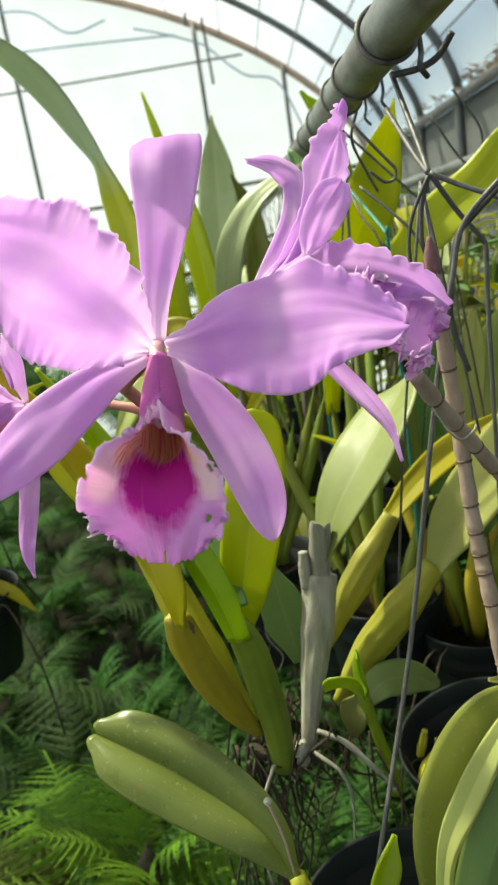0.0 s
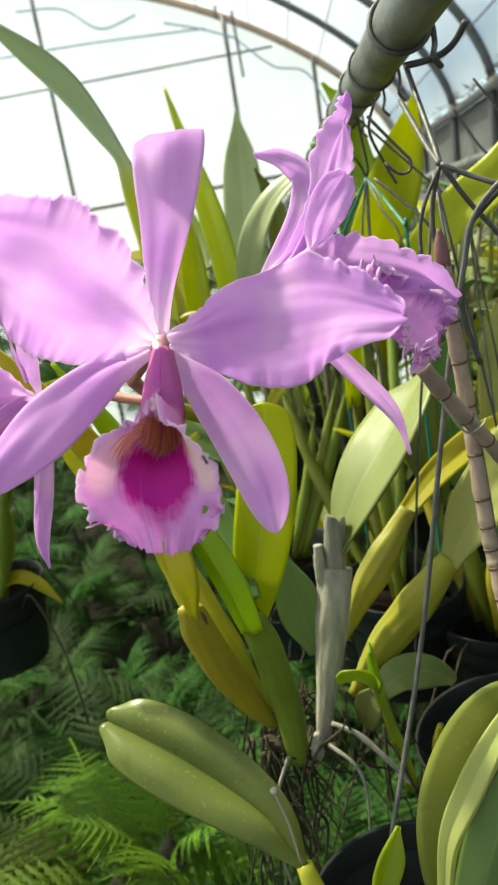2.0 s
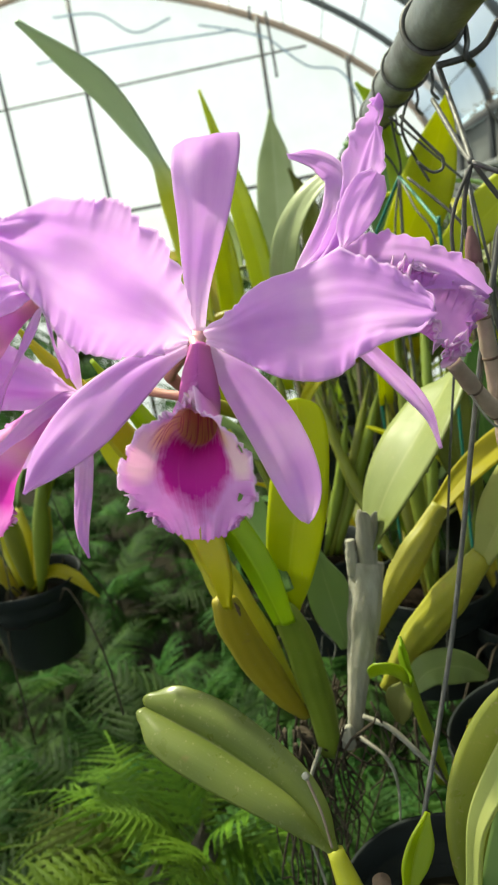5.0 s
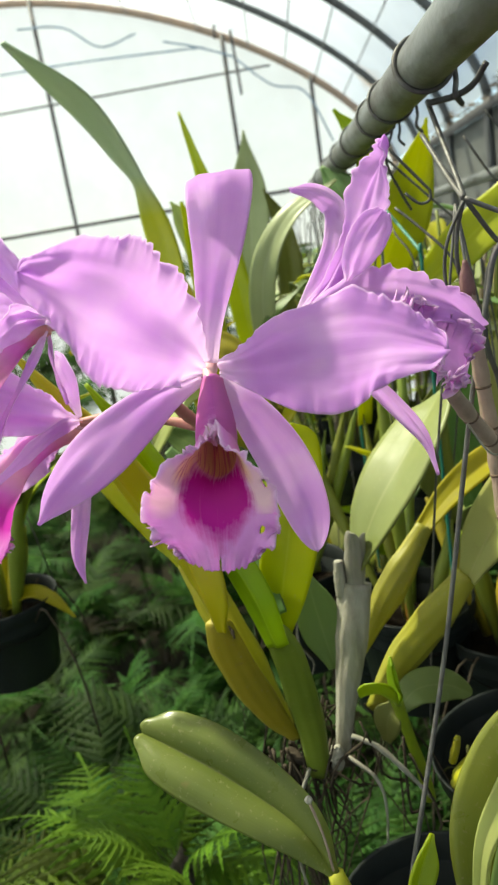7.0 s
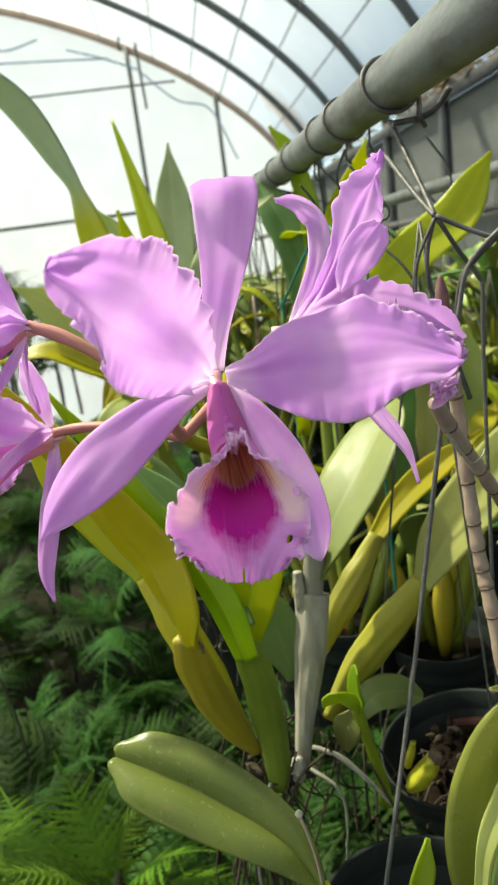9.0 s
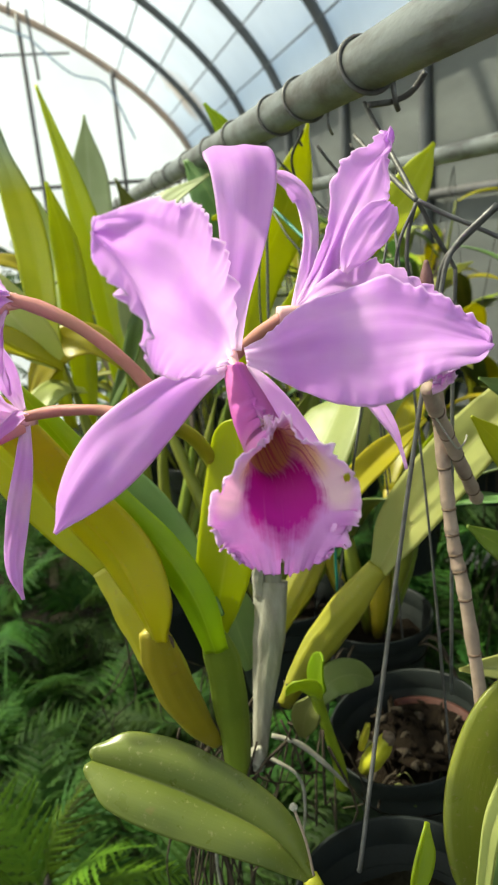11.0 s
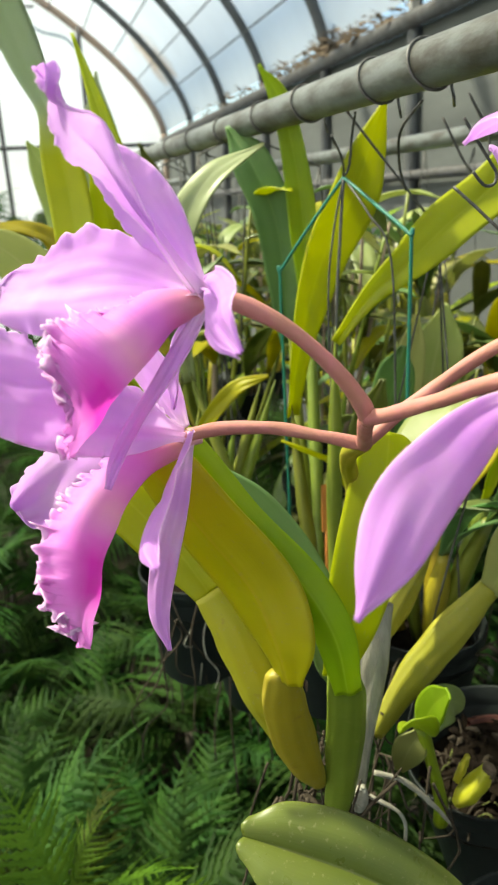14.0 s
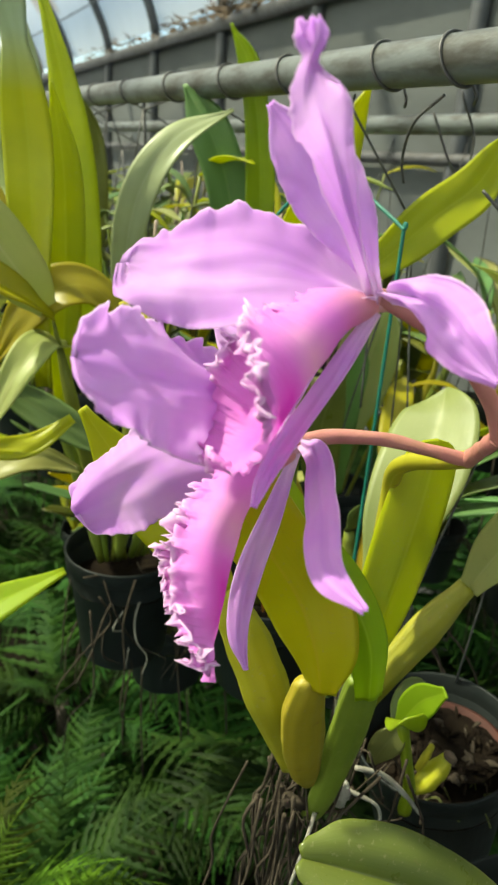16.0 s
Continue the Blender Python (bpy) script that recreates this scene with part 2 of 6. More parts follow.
def plain_material(name, a, c, scale=60, rough=0.6, metal=0.0, bump=0.3, depth=0.001, contrast=(0.35, 0.65), stretch=None, spec=0.4):
    m, n, b, out = material(name)
    tc = n.nodes.new("ShaderNodeTexCoord")
    mp = n.nodes.new("ShaderNodeMapping")
    n.links.new(tc.outputs["Object"], mp.inputs[0])
    if stretch:
        mp.inputs["Scale"].default_value = stretch
    t1 = node(n, "ShaderNodeTexNoise", Scale=scale, Detail=5.0, Roughness=0.6)
    t2 = node(n, "ShaderNodeTexNoise", Scale=scale * 9, Detail=3.0)
    n.links.new(mp.outputs[0], t1.inputs["Vector"])
    n.links.new(mp.outputs[0], t2.inputs["Vector"])
    col = mixed(n, ramp(n, t1.outputs["Fac"], [(contrast[0], (0, 0, 0)), (contrast[1], (1, 1, 1))]), a, c)
    col = mixed(n, 0.25, col, mixed(n, t2.outputs["Fac"], a, c))
    n.links.new(col, b.inputs["Base Color"])
    rr = n.nodes.new("ShaderNodeMapRange")
    rr.inputs[3].default_value, rr.inputs[4].default_value = max(0.05, rough - 0.12), min(1, rough + 0.12)
    n.links.new(t1.outputs["Fac"], rr.inputs[0])
    n.links.new(rr.outputs[0], b.inputs["Roughness"])
    b.inputs["Metallic"].default_value = metal
    b.inputs["Specular IOR Level"].default_value = spec
    bumped(n, b, t2.outputs["Fac"], bump, depth)
    return m


PETAL = petal_material("petal", (0.80, 0.455, 0.88), (0.63, 0.28, 0.79), (0.94, 0.78, 0.93), 0.64)
LIP = lip_material()
LIP_BACK = lip_back_material("lip_back", 0.95, 0.75)
LIP_INSIDE = lip_back_material("lip_inside", 0.35, 0.9)
LIP_TUBE = lip_back_material("lip_tube", 0.5, 0.15, 0.85)
LIP_PALE = lip_back_material("lip_back_pale", 0.05, 0.3)
COLUMN = plain_material("column", (0.64, 0.34, 0.42), (0.70, 0.42, 0.34), 200, 0.45, bump=0.1)
PEDICEL = plain_material("pedicel", (0.46, 0.19, 0.165), (0.35, 0.17, 0.11), 90, 0.5, bump=0.2, stretch=(1, 1, 0.5))
LEAF_BRIGHT = leaf_material("leaf_bright", (0.33, 0.41, 0.010), (0.23, 0.33, 0.010), (0.44, 0.52, 0.04), 0.50, 0.32, 0.05)
LEAF_FRESH = leaf_material("leaf_fresh", (0.24, 0.40, 0.015), (0.17, 0.31, 0.014), (0.32, 0.45, 0.04), 0.42, 0.32, 0.05)
LEAF_YELLOW = leaf_material("leaf_yellow", (0.46, 0.45, 0.008), (0.36, 0.38, 0.008), (0.50, 0.50, 0.03), 0.52, 0.36, 0.15)
LEAF_GOLD = leaf_material("leaf_gold", (0.52, 0.56, 0.006), (0.40, 0.47, 0.006), (0.60, 0.58, 0.03), 0.36, 0.34, 0.2)
# the grey tip colour holds the pale sheen on the arched upper part
LEAF_ARCH = leaf_material("leaf_arch", (0.45, 0.42, 0.010), (0.38, 0.38, 0.012), (0.46, 0.46, 0.03), 0.30, 0.33, 0.1, (0.40, 0.47, 0.33))
LEAF_GREY = leaf_material("leaf_grey", (0.17, 0.205, 0.050), (0.13, 0.17, 0.040), (0.23, 0.26, 0.09), 0.14, 0.46, 0.15)
LEAF_SILVER = leaf_material("leaf_silver", (0.36, 0.44, 0.22), (0.29, 0.37, 0.17), (0.46, 0.52, 0.32), 0.32, 0.34, 0.1)
LEAF_OLIVE = leaf_material("leaf_olive", (0.135, 0.165, 0.025), (0.085, 0.115, 0.018), (0.23, 0.25, 0.07), 0.30, 0.26, 0.45)
LEAF_MID = leaf_material("leaf_mid", (0.17, 0.24, 0.028), (0.11, 0.175, 0.022), (0.34, 0.36, 0.06), 0.32, 0.28, 0.6)
LEAF_PALE = leaf_material("leaf_pale", (0.42, 0.44, 0.14), (0.34, 0.39, 0.11), (0.50, 0.50, 0.22), 0.45, 0.42, 0.2)
LEAF_DARK = leaf_material("leaf_dark", (0.11, 0.19, 0.04), (0.08, 0.15, 0.04), (0.18, 0.26, 0.07), 0.25, 0.4, 0.15)
LEAF_BLUE = leaf_material("leaf_blue", (0.17, 0.30, 0.10), (0.13, 0.25, 0.08), (0.24, 0.36, 0.14), 0.45, 0.38, 0.1)
BULB_GREEN = leaf_material("bulb_green", (0.12, 0.16, 0.014), (0.16, 0.20, 0.018), (0.20, 0.23, 0.04), 0.05, 0.4, 0.15)
BULB_OLIVE = leaf_material("bulb_olive", (0.29, 0.28, 0.018), (0.21, 0.22, 0.016), (0.36, 0.33, 0.06), 0.08, 0.45, 0.4)
BULB_YELLOW = leaf_material("bulb_yellow", (0.37, 0.335, 0.012), (0.27, 0.26, 0.012), (0.44, 0.38, 0.05), 0.08, 0.45, 0.4)
HUSK = plain_material("dry_husk", (0.33, 0.32, 0.26), (0.17, 0.16, 0.125), 45, 0.75, bump=0.5, stretch=(3, 3, 0.35))
CANE = plain_material("segmented_cane", (0.34, 0.26, 0.20), (0.22, 0.16, 0.12), 60, 0.6, bump=0.3)
CANE_TIP = plain_material("cane_tip", (0.20, 0.10, 0.095), (0.12, 0.06, 0.06), 90, 0.7)
SCAR = plain_material("brown_scar", (0.07, 0.045, 0.03), (0.14, 0.09, 0.055), 120, 0.8)
ROOT = plain_material("root", (0.065, 0.052, 0.036), (0.022, 0.017, 0.012), 80, 0.9, bump=0.5, spec=0.15)
PIPE = plain_material("galvanised_pipe", (0.135, 0.148, 0.142), (0.042, 0.036, 0.026), 48, 0.42, 0.3, 0.3, contrast=(0.44, 0.62), stretch=(1, 0.35, 1))
STEEL = plain_material("dark_steel", (0.10, 0.10, 0.105), (0.06, 0.055, 0.05), 25, 0.55, 0.3)
RIBSTEEL = plain_material("rib_steel", (0.11, 0.115, 0.12), (0.07, 0.07, 0.07), 6, 0.5, 0.3)
RUSTY = plain_material("rusty_rib", (0.38, 0.27, 0.20), (0.28, 0.22, 0.18), 4, 0.7, 0.1)
WIRE = plain_material("iron_wire", (0.11, 0.11, 0.105), (0.06, 0.055, 0.05), 150, 0.5, 0.5)
GREYWIRE = plain_material("grey_wire", (0.15, 0.15, 0.145), (0.09, 0.085, 0.08), 150, 0.45, 0.5)
GREENWIRE = plain_material("green_coated_wire", (0.012, 0.16, 0.11), (0.01, 0.11, 0.08), 200, 0.4)
POT = plain_material("black_plastic", (0.007, 0.010, 0.009), (0.013, 0.016, 0.015), 40, 0.5, bump=0.15, spec=0.18)
CLAY = plain_material("terracotta", (0.060, 0.012, 0.005), (0.035, 0.010, 0.006), 60, 0.75)
SOIL = plain_material("bark_substrate", (0.007, 0.005, 0.004), (0.022, 0.016, 0.010), 110, 0.95, bump=1.0, depth=0.003, spec=0.05)
MOSS = plain_material("moss", (0.09, 0.13, 0.02), (0.13, 0.12, 0.04), 160, 0.95, bump=1.0, depth=0.003)
LITTER = plain_material("dry_litter", (0.16, 0.12, 0.08), (0.08, 0.06, 0.045), 30, 0.9, spec=0.1)
TAG = plain_material("orange_tag", (0.55, 0.20, 0.04), (0.45, 0.17, 0.04), 60, 0.6)
PANEL = plain_material("wall_panel", (0.115, 0.125, 0.12), (0.065, 0.07, 0.068), 1.6, 0.8, bump=0.15, stretch=(1, 0.6, 2.2))
DIRT = plain_material("soil_ground", (0.008, 0.008, 0.005), (0.018, 0.016, 0.009), 6, 0.95, bump=1.0, depth=0.01, spec=0.05)
BARK = plain_material("bark", (0.12, 0.10, 0.08), (0.07, 0.055, 0.04), 20, 0.9, bump=0.8, depth=0.005)


def frond_material(name, low, high, young):
    m, n, b, out = material(name)
    info = n.nodes.new("ShaderNodeObjectInfo")
    g = noise_of(n, 8, 3)
    col = mixed(n, ramp(n, g, [(0.3, (0, 0, 0)), (0.7, (1, 1, 1))]), low, high)
    isl = n.nodes.new("ShaderNodeNewGeometry")
    col = mixed(n, calc(n, "MULTIPLY", isl.outputs["Random Per Island"], 0.4), col, young)
    hsv = n.nodes.new("ShaderNodeHueSaturation")
    n.links.new(calc(n, "ADD", 0.48, calc(n, "MULTIPLY", info.outputs["Random"], 0.04)), hsv.inputs["Hue"])
    n.links.new(calc(n, "ADD", 0.35, calc(n, "MULTIPLY", info.outputs["Random"], 1.3)), hsv.inputs["Value"])
    n.links.new(col, hsv.inputs["Color"])
    n.links.new(hsv.outputs[0], b.inputs["Base Color"])
    b.inputs["Roughness"].default_value = 0.65
    b.inputs["Specular IOR Level"].default_value = 0.15
    thin(n, b, out, hsv.outputs[0], 0.3)
    return m


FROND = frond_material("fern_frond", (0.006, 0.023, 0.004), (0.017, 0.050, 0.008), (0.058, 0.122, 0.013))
# lighter yellow-green copy of the frond colour, with sunlight put into it
FROND_SUNLIT = frond_material("sunlit_fern_frond", (0.040, 0.080, 0.006), (0.060, 0.108, 0.007), (0.100, 0.155, 0.009))


def film_material(name, tint, share):
    m, n, b, out = material(name)
    g = noise_of(n, 1.3, 5)
    col = mixed(n, ramp(n, g, [(0.35, (0, 0, 0)), (0.75, (1, 1, 1))]), tint, tuple(c * 0.86 for c in tint))
    # one old brown stain
    tc = n.nodes.new("ShaderNodeTexCoord")
    away = n.nodes.new("ShaderNodeVectorMath")
    away.operation = "DISTANCE"
    n.links.new(tc.outputs["Object"], away.inputs[0])
    away.inputs[1].default_value = (1.24, 6.97, 2.82)
    ragged = calc(n, "ADD", away.outputs["Value"], calc(n, "MULTIPLY", noise_of(n, 4, 4), 0.5))
    col = mixed(n, ramp(n, ragged, [(0.40, (0.8, 0.8, 0.8)), (0.62, (0, 0, 0))]), col, (0.62, 0.40, 0.20))
    clear = n.nodes.new("ShaderNodeBsdfTransparent")
    milky = n.nodes.new("ShaderNodeBsdfTranslucent")
    n.links.new(col, milky.inputs[0])
    matt = n.nodes.new("ShaderNodeBsdfDiffuse")
    n.links.new(col, matt.inputs[0])
    both = n.nodes.new("ShaderNodeMixShader")
    both.inputs[0].default_value = 0.3
    n.links.new(milky.outputs[0], both.inputs[1])
    n.links.new(matt.outputs[0], both.inputs[2])
    mx = n.nodes.new("ShaderNodeMixShader")
    mx.inputs[0].default_value = share
    n.links.new(clear.outputs[0], mx.inputs[1])
    n.links.new(both.outputs[0], mx.inputs[2])
    n.links.new(mx.outputs[0], out.inputs[0])
    return m


FILM = film_material("plastic_film", (0.97, 0.98, 0.98), 0.92)


# ---------------------------------------------------------------- building blocks
def part(name, bm, mat, parent=None, label="", smooth=True, thick=0.0, back=None):
    me = bpy.data.meshes.new(name)
    bmesh.ops.recalc_face_normals(bm, faces=bm.faces) if not thick else None
    bm.to_mesh(me)
    bm.free()
    me.polygons.foreach_set("use_smooth", [smooth] * len(me.polygons))
    me.materials.append(mat)
    ob = new(name, me)
    if parent:
        ob.parent = parent
        ob.matrix_parent_inverse = parent.matrix_basis.inverted() if parent.parent is None else Matrix.Identity(4)
    if label:
        ob["label"] = label
    if thick:
        s = ob.modifiers.new("thickness", "SOLIDIFY")
        s.thickness, s.offset = thick, 0.0
        if back:
            me.materials.append(back)
            s.material_offset = 1
    return ob


def root(name, place, label, category, group="", kind=""):
    e = new(name)
    e.empty_display_size = 0.02
    e.matrix_basis = Matrix.Translation(place)
    return tagged(e, label, category, group, kind)


def spline(pts, count):
    """Points and tangents evenly in parameter along a smooth curve through pts."""
    p = [Vector(q) for q in pts]
    p = [p[0] * 2 - p[1]] + p + [p[-1] * 2 - p[-2]]
    out = []
    segs = len(p) - 3
    for i in range(count):
        s = i / (count - 1) * segs
        k = min(int(s), segs - 1)
        f = s - k
        a, b, c, d = p[k:k + 4]
        q = 0.5 * (2 * b + (c - a) * f + (2 * a - 5 * b + 4 * c - d) * f * f + (3 * b - a - 3 * c + d) * f ** 3)
        tg = 0.5 * ((c - a) + 2 * (2 * a - 5 * b + 4 * c - d) * f + 3 * (3 * b - a - 3 * c + d) * f * f)
        out.append((q, tg.normalized()))
    return out


def curve1(values, u):
    """Smooth value between evenly spaced ones."""
    s = u * (len(values) - 1)
    k = min(int(s), len(values) - 2)
    f = s - k
    p = [values[max(k - 1, 0)], values[k], values[k + 1], values[min(k + 2, len(values) - 1)]]
    return max(0.0, 0.5 * (2 * p[1] + (p[2] - p[0]) * f + (2 * p[0] - 5 * p[1] + 4 * p[2] - p[3]) * f * f
                           + (3 * p[1] - p[0] - 3 * p[2] + p[3]) * f ** 3))


def blade(mid, half, face, nu=36, nv=16, fold=0.0, cup=0.0, ruffle=0.0, waves=9, jag=0.0, seed=0, lift=0.0, pillow=0.0, notch=0.0, half2=None, pleat=0.0):
    """A leaf or petal: midrib points, half widths along it, the way(s) its face looks. fold: V-crease, cup: round hollow."""
    bm = bmesh.new()
    lay = bm.loops.layers.uv.new("UVMap")
    acr = [Vector(a) for a in (face if isinstance(face, list) else [face])]
    grid = []
    for i, (q, tg) in enumerate(spline(mid, nu)):
        u = i / (nu - 1)
        s = u * (len(acr) - 1)
        k = min(int(s), max(len(acr) - 2, 0))
        a = acr[k].lerp(acr[min(k + 1, len(acr) - 1)], s - k)
        a = tg.cross(a).normalized()
        nrm = a.cross(tg)
        w = max(curve1(half, u), 0.00015)
        soft = 0.035 if jag else 0.1
        blunt = math.sqrt(max(0.0004, 1 - ((u - 1 + soft) / soft) ** 2)) if u > 1 - soft and half[-1] >= 0.0035 and not notch else 1.0
        row = []
        for j in range(nv + 1):
            v = j / nv * 2 - 1
            e = abs(v)
            side = 1 if v > 0 else 2
            n1 = noise.noise(Vector((u * waves, side * 5.3 + seed, seed * 1.7)))
            n2 = noise.noise(Vector((u * waves * 3.1, side * 9.1 + seed, seed)))
            n3 = noise.noise(Vector((u * waves * 8.3, side * 3.7 + seed, seed + 0.4)))
            far = min(max((u - 0.15) / 0.3, 0), 1)
            busy = min(max(0.60 + 1.4 * noise.noise(Vector((u * 4.3, side * 2.9 + seed, seed + 8.1))), 0.05), 1.2)
            n2, n3 = n2 * (0.4 + 0.6 * busy), n3 * busy
            ww = w * (1 + jag * far * (e ** 3 * n1 + e ** 6 * (0.6 * n2 + 0.5 * n3)))
            tips = 1 + 0.7 * max(0.0, u - 0.55) / 0.45
            h = fold * e * w + cup * v * v * w + ruffle * (e ** 3 * n1 + tips * (0.66 * e ** 4 * n2 + 0.36 * e ** 10 * n3)) * min(1, w / 0.012)
            if isinstance(half2, list) and v < 0:
                ww *= curve1(half2, u) / w
            h += pleat * far * (noise.noise(Vector((u * 1.3, v * 4.5, seed + 5))) - 0.55 * math.exp(-(v / 0.13) ** 2) * (1 - u))
            h += pillow * w * math.sin(math.pi * min(e * 1.02, 1))
            ext = tg * (notch * (math.sin(math.pi * e) - 0.2) * max(0.0, (u - 0.88) / 0.12) ** 2)
            if jag:
                ext += tg * (0.0026 * min(1, w / 0.012) * max(0.0, (u - 0.7) / 0.3) ** 2 * (noise.noise(Vector((v * 3.1, seed, 1.3))) + 0.5 * noise.noise(Vector((v * 9.7, seed, 4.1)))))
            h += lift * noise.noise(Vector((u * 3, v * 1.5, seed + 3)))
            row.append(bm.verts.new(q + ext + a * (v * ww * blunt) + nrm * (h * blunt)))
        grid.append(row)
    for i in range(nu - 1):
        for j in range(nv):
            f = bm.faces.new((grid[i][j], grid[i + 1][j], grid[i + 1][j + 1], grid[i][j + 1]))
            for lp, (a, b) in zip(f.loops, ((i, j), (i + 1, j), (i + 1, j + 1), (i, j + 1))):
                lp[lay].uv = (a / (nu - 1), b / nv)
    return bm


def tube(pts, radii, sides=10, count=24, bm=None, flat=1.0, wobble=0.0, closed=True, face=None, ridge=0.0):
    """A round stem through pts with radii along it."""
    bm = bm or bmesh.new()
    lay = bm.loops.layers.uv.verify()
    radii = radii if isinstance(radii, (list, tuple)) else [radii, radii]
    rings = []
    side = None
    for i, (q, tg) in enumerate(spline(pts, count)):
        u = i / (count - 1)
        if side is None:
            side = tg.cross(Vector(face)).normalized() if face else tg.orthogonal().normalized()
        side = (side - tg * side.dot(tg)).normalized()
        up = tg.cross(side)
        r = max(curve1(radii, u), 0.0001)
        ring = []
        for j in range(sides):
            a = j / sides * math.tau
            rr = r * (1 + wobble * noise.noise(Vector((u * 6, math.cos(a) * 1.2, math.sin(a) * 1.2))))
            rr *= 1 + ridge * math.sin(math.pi * u) * math.cos(a * 9 + 1.5 * math.sin(u * 5))
            ring.append(bm.verts.new(q + side * (math.cos(a) * rr) + up * (math.sin(a) * rr * flat)))
        rings.append(ring)
    for i in range(count - 1):
        for j in range(sides):
            f = bm.faces.new((rings[i][j], rings[i][(j + 1) % sides], rings[i + 1][(j + 1) % sides], rings[i + 1][j]))
            for lp, (a, b) in zip(f.loops, ((i, j), (i, j + 1), (i + 1, j + 1), (i + 1, j))):
                lp[lay].uv = (a / (count - 1), b / sides)
    if closed:
        bm.faces.new(rings[0][::-1])
        bm.faces.new(rings[-1])
    return bm


def box(bm, lo, hi):
    lo, hi = Vector(lo), Vector(hi)
    m = Matrix.Translation((lo + hi) / 2) @ Matrix.Diagonal((*(hi - lo), 1))
    return bmesh.ops.create_cube(bm, size=1, matrix=m)["verts"]


def lathe(profile, sides=40, centre=(0, 0, 0)):
    bm = bmesh.new()
    c = Vector(centre)
    rings = [[bm.verts.new(c + Vector((r * math.cos(j / sides * math.tau), r * math.sin(j / sides * math.tau), z))) for j in range(sides)]
             for r, z in profile]
    for a, b in zip(rings, rings[1:]):
        for j in range(sides):
            bm.faces.new((a[j], a[(j + 1) % sides], b[(j + 1) % sides], b[j]))
    return bm


# ---------------------------------------------------------------- greenhouse
GROUND = -0.45
bm = bmesh.new()
bmesh.ops.create_grid(bm, x_segments=60, y_segments=60, size=40, matrix=Matrix.Translation((0, 0, GROUND)))
for v in bm.verts:
    v.co.z += 0.03 * noise.noise(v.co * 0.8)
tagged(part("ground", bm, DIRT), "dark bare soil under the ferns", "ground", kind="structure")

WALL_X, SPRING, CENTRE_X, HALF, RISE = 1.5, 2.26, -2.5, 4.0, 2.21
RIB_Y = [-3.1, -2.1, -1.1, -0.15, 0.82, 1.78, 2.72, 3.63, 4.63, 5.62, 6.75, 8.0]


def arch(x):
    u = min(abs(x - CENTRE_X) / HALF, 1.0)
    return SPRING + RISE * (1 - u ** 1.55) ** (1 / 1.55)


def arch_points(y, r=0.0, n=28):
    pts = [(WALL_X - r, y, GROUND), (WALL_X - r, y, SPRING - 0.2)]
    for i in range(n + 1):
        a = -math.cos(i / n * math.pi)
        x = CENTRE_X - a * HALF
        pts.append((min(max(x, CENTRE_X - HALF + r), WALL_X - r), y, arch(x) - r))
    return pts + [(CENTRE_X - HALF + r, y, SPRING - 0.2), (CENTRE_X - HALF + r, y, GROUND)]


for i, y in enumerate(RIB_Y):
    last = y == RIB_Y[-1]
    ob = part("roof_rib", tube(arch_points(y), 0.038 if last else 0.03, 8, 90), RUSTY if last else RIBSTEEL)
    tagged(ob, "rusty curved end arch of the greenhouse" if last else "grey curved steel roof rib of the greenhouse", "roof rib", "roof ribs", "structure")

# roof film, a shell with thickness, and the far gable
bm = bmesh.new()
rows = []
for y in (-3.2, 2.5, 8.05):
    rows.append([bm.verts.new((CENTRE_X - (-math.cos(i / 40 * math.pi)) * (HALF + 0.03), y, arch(CENTRE_X + math.cos(i / 40 * math.pi) * HALF) + 0.04)) for i in range(41)])
for a, b in zip(rows, rows[1:]):
    for i in range(40):
        bm.faces.new((a[i], a[i + 1], b[i + 1], b[i]))
ob = part("ceiling", bm, FILM)
ob.visible_shadow = False
tagged(ob, "milky translucent plastic film over the greenhouse roof", "roof film", kind="structure")
for y, nm in ((8.09, "wall_far"), (-3.24, "wall_near")):
    bm = bmesh.new()
    top = [bm.verts.new((CENTRE_X + math.cos(i / 40 * math.pi) * HALF, y, arch(CENTRE_X + math.cos(i / 40 * math.pi) * HALF))) for i in range(41)]
    low = [bm.verts.new((v.co.x, y, GROUND - 0.1)) for v in top]
    for i in range(40):
        bm.faces.new((top[i], top[i + 1], low[i + 1], low[i]))
    ob = part(nm, bm, FILM)
    ob.visible_shadow = False
    tagged(ob, "milky plastic film end wall of the greenhouse", "wall", kind="structure")
bm = bmesh.new()
box(bm, (CENTRE_X - HALF - 0.06, -3.2, GROUND - 0.1), (CENTRE_X - HALF - 0.03, 8.05, SPRING))
ob = part("wall_left", bm, FILM)
ob.visible_shadow = False
tagged(ob, "milky plastic film side wall", "wall", kind="structure")

